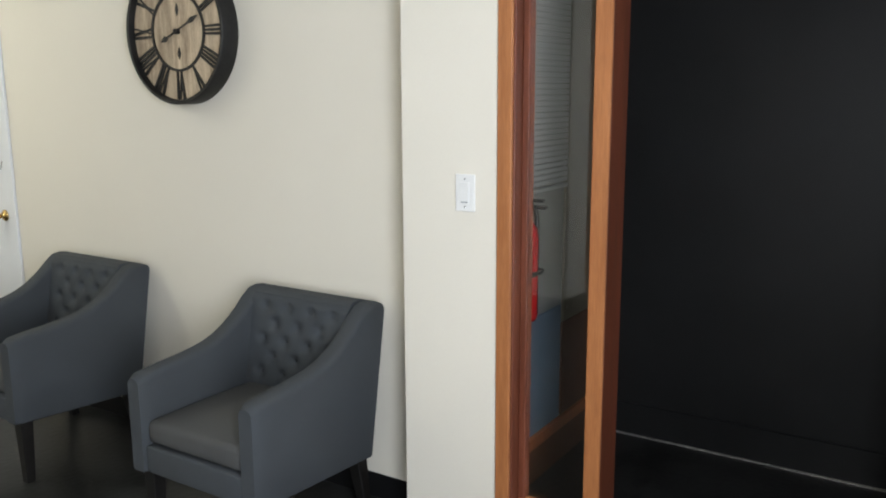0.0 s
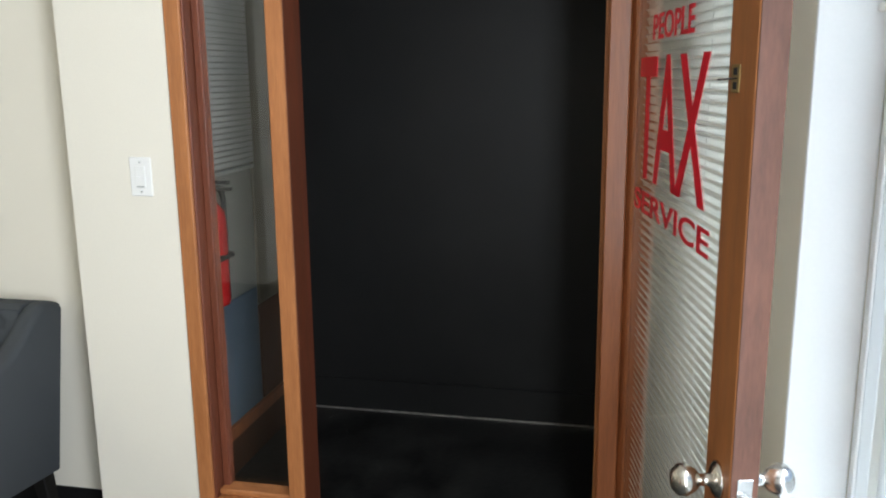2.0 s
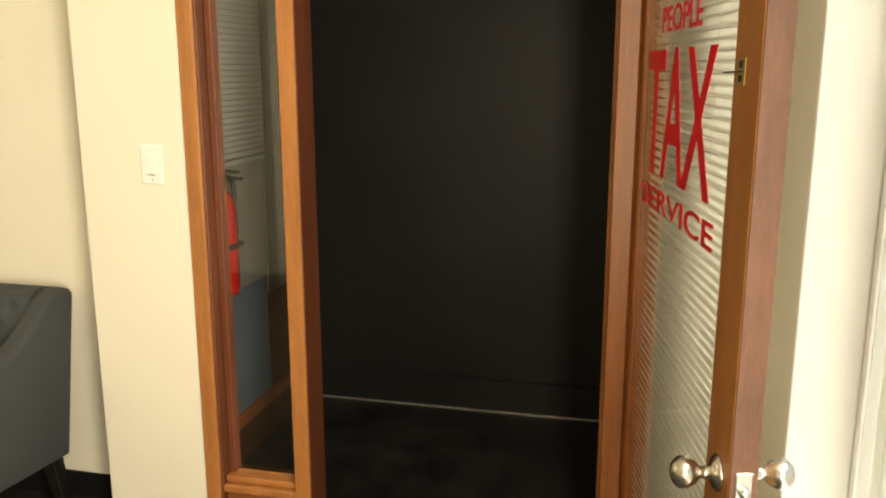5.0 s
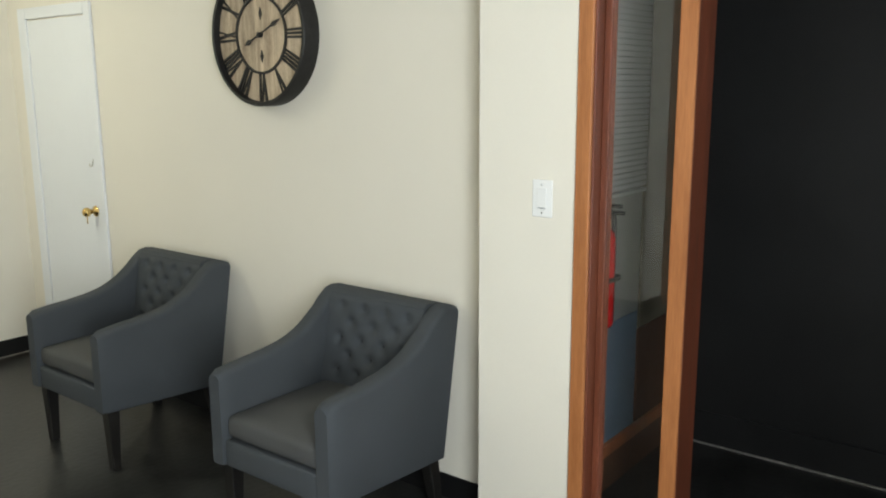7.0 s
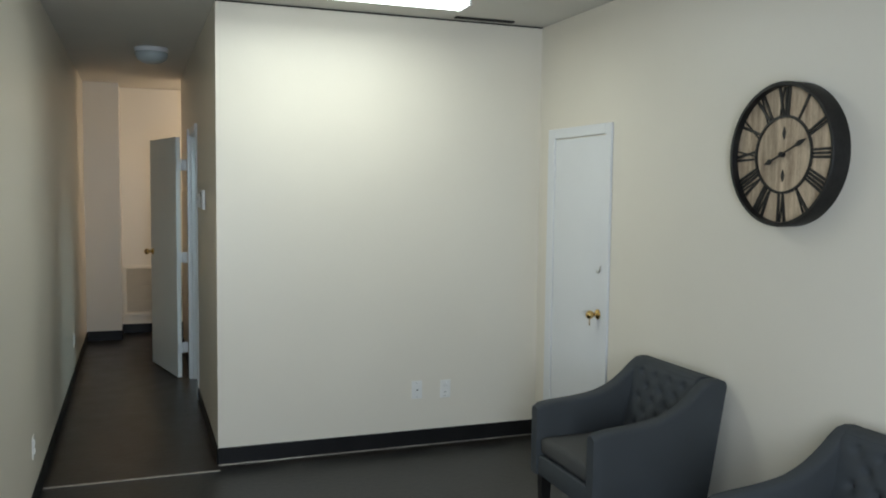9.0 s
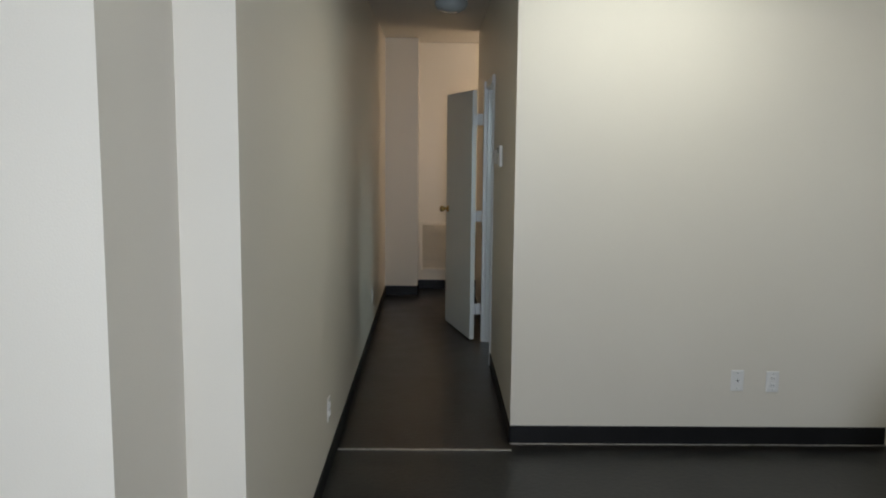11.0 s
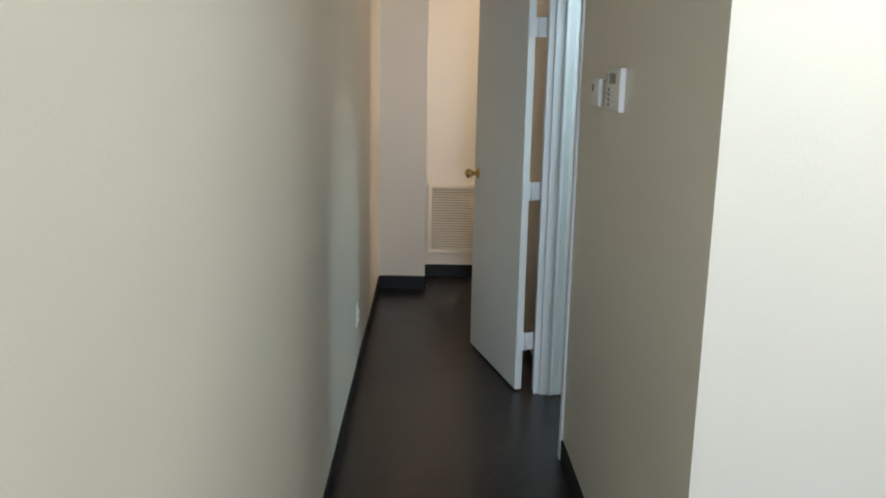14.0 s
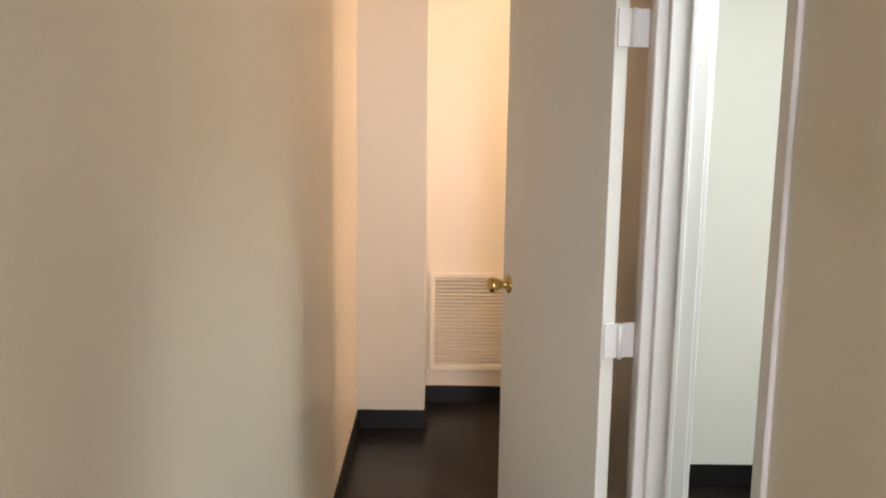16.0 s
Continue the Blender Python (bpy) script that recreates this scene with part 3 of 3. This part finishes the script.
for k in range(7):
    w = 2 * (R - 0.0165) / 7
    y0 = -(R - 0.0165) + k * w
    bm = bmesh.new()
    pts = []
    for i in range(9):
        y = y0 + 0.0006 + (w - 0.0012) * i / 8
        h = math.sqrt(max(0.0001, (R - 0.0165) ** 2 - min(abs(y), R - 0.0166) ** 2))
        pts.append((y, h))
    loop = [(y, h) for y, h in pts] + [(y, -h) for y, h in pts[::-1]]
    f = [bm.verts.new((-0.050, y, z)) for y, z in loop]
    g = [bm.verts.new((-0.034, y, z)) for y, z in loop]
    bm.faces.new(f)
    bm.faces.new(g[::-1])
    for i in range(len(f)):
        j = (i + 1) % len(f)
        bm.faces.new((f[i], f[j], g[j], g[i]))
    mesh_object("plank", bm, clock_wood, ck)


def stroke(bm, a, b, wa, wb, x0, x1):
    """A flat bar on the dial from a to b (across, up), of widths wa and wb."""
    d = Vector((b[0] - a[0], b[1] - a[1])).normalized()
    p = Vector((-d.y, d.x))
    q = [Vector(a) + p * wa / 2, Vector(a) - p * wa / 2, Vector(b) - p * wb / 2, Vector(b) + p * wb / 2]
    lo = [bm.verts.new((x0, v.x, v.y)) for v in q]
    hi = [bm.verts.new((x1, v.x, v.y)) for v in q]
    bm.faces.new(lo)
    bm.faces.new(hi[::-1])
    for i in range(4):
        j = (i + 1) % 4
        bm.faces.new((lo[i], lo[j], hi[j], hi[i]))


RI, RO = 0.155, 0.268
for h, text in enumerate(["XII", "I", "II", "III", "IIII", "V", "VI", "VII", "VIII", "IX", "X", "XI"]):
    bm = bmesh.new()
    widths = {"I": 0.017, "V": 0.034, "X": 0.036}
    total = sum(widths[c] for c in text)
    a = math.radians(30 * h)
    # seen from the room, clockwise runs towards lower y
    def at(s, r):
        return (-(r * math.sin(a) + s * math.cos(a)), r * math.cos(a) - s * math.sin(a))
    pos = -total / 2
    for c in text:
        w = widths[c]
        m = pos + w / 2
        if c == "I":
            stroke(bm, at(m * 0.8, RI), at(m, RO), 0.0085, 0.011, -0.056, -0.050)
        elif c == "V":
            stroke(bm, at(m * 0.8, RI), at(m - w * 0.36, RO), 0.007, 0.013, -0.056, -0.050)
            stroke(bm, at(m * 0.8, RI), at(m + w * 0.36, RO), 0.005, 0.007, -0.0555, -0.050)
        else:
            stroke(bm, at((m + w * 0.33) * 0.8, RI), at(m - w * 0.36, RO), 0.009, 0.013, -0.056, -0.050)
            stroke(bm, at((m - w * 0.33) * 0.8, RI), at(m + w * 0.36, RO), 0.005, 0.007, -0.0555, -0.050)
        pos += w
    mesh_object("numeral", bm, clock_black, ck)
for r in (0.152,):
    bm = bmesh.new()
    pr = [(r - 0.005, 0.050), (r - 0.005, 0.057), (r + 0.005, 0.057), (r + 0.005, 0.050)]
    rows = [[bm.verts.new(lm @ Vector((q * math.cos(2 * math.pi * i / 64), q * math.sin(2 * math.pi * i / 64), z))) for i in range(64)] for q, z in pr]
    for p, q in zip(rows, rows[1:]):
        for i in range(64):
            bm.faces.new((p[i], p[(i + 1) % 64], q[(i + 1) % 64], q[i]))
    mesh_object("chapter_ring", bm, clock_black, ck)
def hand(deg, length, tail, w):
    bm = bmesh.new()
    s, c = math.sin(radians(deg)), math.cos(radians(deg))
    P = lambda r: (-r * s, r * c)
    stroke(bm, P(-tail), P(length * 0.55), w * 0.5, w * 0.5, -0.064, -0.061)
    stroke(bm, P(length * 0.55), P(length * 0.72), w * 0.5, w * 1.7, -0.0645, -0.061)
    stroke(bm, P(length * 0.72), P(length), w * 1.7, 0.002, -0.064, -0.061)
    mesh_object("hand", bm, clock_black, ck)
hand(66, 0.142, 0.03, 0.013)
hand(247, 0.10, 0.02, 0.015)
turned("hub", [(0.011, 0.050), (0.011, 0.068), (0.006, 0.071)], lm, clock_black, ck, 16)
for z in (0.085, -0.085):
    bm = bmesh.new()
    stroke(bm, (0, z - 0.024), (0, z), 0.002, 0.020, -0.0525, -0.050)
    stroke(bm, (0, z), (0, z + 0.026), 0.020, 0.002, -0.0525, -0.050)
    mesh_object("ornament", bm, clock_black, ck)
tagged(ck, "round black metal clock with pale wood roman dial", "clock")


# ---- closet door ----
cd = empty("closet_door", XW, 4.52, 0)
for nm, y0, y1, z0, z1 in [("casing", 4.165, 4.225, 0, 2.005), ("casing", 4.830, 4.915, 0, 2.005), ("casing", 4.2255, 4.8295, 1.945, 2.005)]:
    box(nm, -0.016, 0.0, y0 - 4.52, y1 - 4.52, z0, z1, white_paint, cd, 0.004, 2)
box("leaf", -0.009, 0.0, -0.289, 0.304, 0.010, 1.938, white_paint, cd, 0.002, 1)
for z in (0.25, 1.70):
    turned("hinge", [(0.005, 0), (0.005, 0.08)], pose(-0.012, 0.302, z), white_paint, cd, 10)
cm = pose(-0.009, -0.250, 0.920, 0, -90, 0)
knob(cd, cm, brass, 0.030, 0.025, 0.06)
tube("key", [(-0.062, -0.250, 0.900), (-0.063, -0.252, 0.880), (-0.062, -0.251, 0.858)], 0.003, brass, cd)
tube("chain", [(-0.014, -0.275, 1.20), (-0.016, -0.262, 1.165), (-0.016, -0.245, 1.160), (-0.015, -0.236, 1.175)], 0.0022, nickel, cd)
tagged(cd, "narrow white painted closed closet door with brass knob", "door")


# ---- hall door standing open ----
hc = empty("door_casing", HR, 7.0, 0)
for nm, x0, x1, y0, y1, z0, z1 in [("casing", -0.010, 0.0, 6.625, 6.670, 0, 2.09), ("casing", -0.030, 0.0, 7.368, 7.435, 0, 2.09), ("casing", -0.016, 0.0, 6.6705, 7.3675, 2.03, 2.09),
        ("jamb", 0.0005, 0.0995, 6.669, 6.684, 0, 2.025), ("jamb", 0.0005, 0.0995, 7.354, 7.3695, 0, 2.025), ("jamb", 0.0005, 0.0995, 6.6845, 7.3535, 2.025, 2.0395), ("stop", 0.045, 0.06, 7.341, 7.3535, 0, 2.024),
        ("casing", 0.1005, 0.115, 7.368, 7.435, 0, 2.09), ("casing", 0.1005, 0.115, 6.610, 6.670, 0, 2.09)]:
    box(nm, x0, x1, y0 - 7.0, y1 - 7.0, z0, z1, white_paint, hc, 0.003, 1)
box("strike_plate", 0.03, 0.055, 6.6842 - 7.0, 6.6855 - 7.0, 0.95, 1.01, steel, hc)
structure(hc, "white painted door casing in the hall")
hd = new("hall_door")
hd.matrix_world = Matrix.Translation((0.130, 7.398, 0)) @ Matrix.Rotation(radians(90 + 14.1), 4, "Z")
box("leaf", 0.0, 0.777, -0.036, 0.0, 0.012, 2.026, white_wall, hd, 0.0015, 1)
for z in (0.22, 0.98, 1.75):
    box("hinge", -0.006, 0.0, -0.088, -0.006, z, z + 0.09, white_paint, hd, 0.001, 1)
    turned("hinge_pin", [(0.006, 0), (0.006, 0.092)], pose(-0.010, -0.046, z - 0.001), white_paint, hd, 10)
knob(hd, pose(0.715, 0.0, 1.03, -90, 0, 0), brass, 0.030, 0.026, 0.062)
knob(hd, pose(0.715, -0.036, 1.03, 90, 0, 0), brass, 0.030, 0.026, 0.062)
tagged(hd, "flush white painted hall door standing open, brass knob", "door")


# ---- louvred return grille ----
lv = empty("return_grille", 0, YE, 0)
X0, X1, Z0, Z1 = -0.292, 0.33, 0.225, 0.714
for nm, x0, x1, z0, z1 in [("frame", X0 - 0.028, X0, Z0 - 0.032, Z1 + 0.028), ("frame", X1, X1 + 0.028, Z0 - 0.032, Z1 + 0.028), ("frame", X0, X1, Z1, Z1 + 0.028), ("frame", X0, X1, Z0 - 0.032, Z0)]:
    box(nm, x0, x1, -0.022, -0.001, z0, z1, cream, lv, 0.003, 1)
box("back", X0, X1, -0.004, -0.001, Z0, Z1, gap_shadow_black, lv)
bm = bmesh.new()
add_box(bm, X0, X1, -0.011, 0.011, -0.0012, 0.0012)
s0 = mesh_object("louvre", bm, cream, lv)
s0.matrix_basis = pose(0, -0.012, Z0 + 0.01, 38, 0, 0)
for i in range(1, 24):
    s = s0.copy()
    scene.collection.objects.link(s)
    s.matrix_basis = pose(0, -0.012, Z0 + 0.01 + i * 0.0205, 38, 0, 0)
tagged(lv, "cream painted louvred return air grille low on the wall", "vent")


# ---- switch, outlets, keypad, thermostat ----
def plate(name, m, kind, label, cat, group=""):
    """Built facing -y with its centre at the origin."""
    o = new(name)
    box("plate", -0.035, 0.035, -0.006, 0, -0.0575, 0.0575, plastic, o, 0.003, 2, False)
    if kind == "switch":
        box("rocker", -0.0165, 0.0165, -0.010, -0.006, -0.033, 0.033, plastic, o, 0.002, 2)
        box("slot", -0.012, 0.012, -0.0105, -0.0098, -0.030, -0.027, grey_plastic, o)
        box("rib", -0.0165, 0.0165, -0.0112, -0.0102, 0.0, 0.0015, plastic, o)
    elif kind == "duplex":
        for z in (-0.02, 0.02):
            box("socket", -0.016, 0.016, -0.0085, -0.006, z - 0.0135, z + 0.0135, plastic, o, 0.004, 2)
            for x in (-0.006, 0.006):
                box("slot", x - 0.001, x + 0.001, -0.0090, -0.0084, z - 0.004, z + 0.005, gap_shadow_black, o)
    else:
        turned("jack", [(0.006, 0.006), (0.006, 0.013), (0.003, 0.014)], pose(0, 0, 0, 90, 0, 0), steel, o, 12)
    for z in (-0.043, 0.043):
        turned("screw", [(0.003, 0.0055), (0.003, 0.0068)], pose(0, 0, z, 90, 0, 0), steel, o, 8)
    o.matrix_world = m
    return tagged(o, label, cat, group)


plate("light_switch", pose(XP, 1.375, 1.232, 0, 0, -90), "switch", "white rocker light switch on the cream pier", "switch")
plate("cable_outlet", pose(1.468, YB, 0.358), "jack", "white cable jack plate on the blank wall", "outlet", "wall outlets")
plate("power_outlet", pose(1.659, YB, 0.352), "duplex", "white duplex power outlet on the blank wall", "outlet", "wall outlets")
plate("power_outlet", pose(HL, 7.531, 0.351, 0, 0, 90), "duplex", "white duplex power outlet on the hall wall", "outlet", "wall outlets")
plate("power_outlet", pose(HL, 4.66, 0.318, 0, 0, 90), "duplex", "white duplex power outlet on the hall wall", "outlet", "wall outlets")

kp = new("alarm_keypad")
box("body", -0.10, 0.10, -0.020, 0, -0.066, 0.066, plastic, kp, 0.006, 2)
box("display", -0.035, 0.045, -0.022, -0.020, 0.018, 0.050, grey_plastic, kp, 0.001, 1)
for i in range(4):
    box("vent_slot", -0.088, -0.070, -0.021, -0.0198, 0.024 + i * 0.007, 0.027 + i * 0.007, grey_plastic, kp)
for j in range(4):
    for i in range(3):
        box("key", -0.045 + i * 0.030, -0.027 + i * 0.030, -0.023, -0.020, -0.05 + j * 0.015, -0.040 + j * 0.015, grey_plastic if i == 0 else plastic, kp, 0.002, 1)
for j in range(2):
    box("label_bar", -0.088, -0.068, -0.021, -0.0198, -0.012 - j * 0.014, -0.009 - j * 0.014, grey_plastic, kp)
kp.matrix_world = pose(HR, 5.99, 1.533, 0, 0, -90)
tagged(kp, "white alarm keypad with grey display on the hall wall", "keypad")
th = new("thermostat")
box("body", -0.058, 0.058, -0.026, 0, -0.047, 0.047, plastic, th, 0.010, 3)
box("display", -0.046, -0.020, -0.0275, -0.026, 0.002, 0.026, grey_plastic, th, 0.001, 1)
for z in (0.016, -0.010):
    box("button", 0.0, 0.016, -0.029, -0.026, z - 0.005, z + 0.005, plastic, th, 0.002, 1)
th.matrix_world = pose(HR, 6.225, 1.522, 0, 0, -90)
tagged(th, "small white wall thermostat beside the keypad", "thermostat")


# ---- ceiling lights ----
fx = empty("fluorescent_light", 0.84, 4.385, CZ)
box("housing", -0.66, 0.66, -0.095, 0.095, -0.030, 0.003, white_paint, fx, 0.003, 1)
bm = bmesh.new()
prism(bm, [(-0.085, -0.031), (-0.080, -0.066), (-0.066, -0.076), (0.066, -0.076), (0.080, -0.066), (0.085, -0.031)], -0.645, 0.645)
d = mesh_object("diffuser", bm, tube_glow, fx)
d.matrix_basis = pose(0, 0, 0, 0, 0, 90)
for x in (-0.652, 0.652):
    box("end_cap", x - 0.006, x + 0.006, -0.088, 0.088, -0.078, -0.0305, white_paint, fx, 0.002, 1)
tagged(fx, "lit ceiling fluorescent fixture with white wraparound diffuser", "ceiling light")
hl = empty("hall_lamp", -0.055, 7.0, CZ)
frost = material("frosted_unlit_glass", (0.42, 0.47, 0.48), 0.25, var=0.04, bump=0.0, coat=0.3)
turned("base", [(0.125, 0.003), (0.125, -0.02), (0.115, -0.03)], pose(0, 0, 0), white_paint, hl, 32)
turned("bowl", [(0.118, -0.03), (0.122, -0.05), (0.105, -0.085), (0.06, -0.11), (0.01, -0.118)], pose(0, 0, 0), frost, hl, 32)
tagged(hl, "unlit round frosted glass flush lamp on the hall ceiling", "ceiling light")


# ---- framed opening at the left return ----
lf = empty("left_door_frame", -1.2, 2.40, 0)
for nm, x0, x1, y0, y1, z0, z1 in [("jamb", -0.02, 0.05, -0.012, 0.15, 0, 2.15), ("jamb", -0.85, -0.78, -0.012, 0.15, 0, 2.15), ("head", -0.7795, -0.0205, -0.012, 0.15, 2.08, 2.15)]:
    box(nm, x0, x1, y0, y1, z0, z1, wood, lf, 0.003, 1)
box("leaf", -0.7795, -0.0205, 0.05, 0.09, 0.01, 2.079, wood, lf, 0.003, 1)
structure(lf, "red stained wooden door frame with a closed leaf")


# ---- outside the storefront ----
structure(box("ground", -90, 90, -90, 90, -0.4, -0.125, concrete), "wide pale ground round the building")
structure(box("pavement", -60, 80, -90, GY - 0.065, -0.1245, -0.05, concrete), "pale concrete pavement outside")
wall("low_wall", [(2.98, 3.35, -6.0, -0.55, -0.05, 0.44)], pink_stone, "low pinkish rendered planter wall under the fence")
fence = empty("picket_fence", 3.12, -0.80, 0.44)
bm = bmesh.new()
w = 0.021
prism(bm, [(-w, 0.02), (w, 0.02), (w, 0.84), (w * 1.35, 0.86), (w * 1.35, 0.875), (w, 0.89), (w * 0.55, 0.935), (0, 0.955), (-w * 0.55, 0.935), (-w, 0.89), (-w * 1.35, 0.875), (-w * 1.35, 0.86), (-w, 0.84)], -0.011, 0.011)
p0 = mesh_object("picket", bm, white_paint, fence)
p0.matrix_basis = pose(-0.02, -0.355, 0, 0, 0, 90)
for i in range(1, 24):
    p = p0.copy()
    scene.collection.objects.link(p)
    p.matrix_basis = pose(-0.02, -0.39 - i * 0.134, 0, random.uniform(-0.4, 0.4), 0, 90)
for z in (0.12, 0.74):
    box("rail", -0.009, 0.021, -3.7, -0.31, z, z + 0.075, white_paint, fence, 0.003, 1)
tagged(fence, "white painted wooden picket fence on a low wall", "fence")
mb = empty("utility_box", 2.934, -1.05, 0.42)
box("body", -0.045, 0.045, -0.050, 0.050, 0.0, 0.40, box_metal, mb, 0.006, 2)
box("lid", -0.060, 0.045, -0.056, 0.056, 0.4005, 0.425, box_metal, mb, 0.005, 2)
box("latch", -0.052, -0.0455, -0.012, 0.012, 0.33, 0.37, steel, mb, 0.001, 1)
tagged(mb, "dark grey metal box fixed to the planter wall", "box")


def brick_wall(name, x0, y0, length, height, label, z=-0.05, thick=0.2, rot=0):
    base = new(name)
    base.matrix_world = pose(x0, y0, z, 0, 0, rot)
    box("core", 0.0, length, 0.006, thick, 0, height, mortar, base)
    bm = bmesh.new()
    add_box(bm, 0.002, 0.195, -0.004, 0.01, 0.0, 0.057, 0.003, 1)
    first, k, mesh = None, 0, None
    for r in range(int(height / 0.067)):
        off = 0.1 * (r % 2)
        for c in range(int(length / 0.2) + 1):
            x = c * 0.2 - off
            if x < -0.001 or x + 0.2 > length + 0.001:
                continue
            if first is None:
                first = mesh_object("brick", bm, brick_mat, base)
                o = first
            else:
                o = first.copy()
                scene.collection.objects.link(o)
            o.matrix_basis = pose(x, random.uniform(-0.002, 0.001), r * 0.067 + 0.005)
        if r % 2:
            for x in (0.0, length - 0.1):
                o = first.copy()
                scene.collection.objects.link(o)
                o.matrix_basis = pose(x, 0, r * 0.067 + 0.005) @ Matrix.Diagonal((0.5, 1, 1, 1))
    return structure(base, label)


brick_wall("brick_pier", 5.05, -2.005, 0.2, 3.6, "red brick pier of the neighbouring porch", rot=-70)
brick_wall("brick_pier_near", 3.42, -0.65, 0.6, 3.2, "red brick pier beside the entrance", rot=-90)
structure(box("pier_post", 4.98, 5.05, -2.0, -1.93, -0.05, 3.6, box_metal, None, 0.01, 2), "dark post of the porch")


house = empty("far_building", 34, -16, -0.05)
box("wall", 0, 6, -9, 5, 0, 7, white_wall, house, 0.02, 1)
box("roof", -0.3, 6.3, -9.3, 5.3, 7.0, 7.3, concrete, house, 0.05, 1)
tagged(house, "plain pale far building beyond the fence", "building")


def shrub(x, y, z, h, spread, count):
    base = empty("shrub", x, y, z)
    tube("trunk", [(0, 0, 0), (0.03, 0.02, h * 0.4), (-0.02, 0.03, h * 0.8)], 0.03, bark, base)
    for k in range(6):
        a = k * 1.05
        tube("branch", [(0, 0, h * (0.25 + 0.08 * k)), (math.cos(a) * spread * 0.5, math.sin(a) * spread * 0.5, h * (0.45 + 0.07 * k)), (math.cos(a) * spread * 0.85, math.sin(a) * spread * 0.85, h * (0.5 + 0.08 * k))], 0.010, bark, base)
    bm = bmesh.new()
    for i in range(count):
        c = Vector((random.gauss(0, spread * 0.45), random.gauss(0, spread * 0.45), h * random.betavariate(3, 2)))
        m = Matrix.Translation(c) @ Euler([random.uniform(0, 6.28) for q in range(3)]).to_matrix().to_4x4()
        s = random.uniform(0.025, 0.05)
        v = [bm.verts.new(m @ Vector(q)) for q in ((-s, 0, 0), (0, -s * 0.5, 0.006), (s, 0, 0), (0, s * 0.5, 0.006))]
        bm.faces.new(v)
    tagged(mesh_object("foliage", bm, leaf_mat, base), kind="stuff")
    tagged(base, "loose green leafy shrub behind the fence", "shrub")


shrub(4.3, -2.12, -0.05, 1.45, 0.30, 1500)
shrub(5.2, -3.3, -0.05, 2.1, 0.6, 1500)
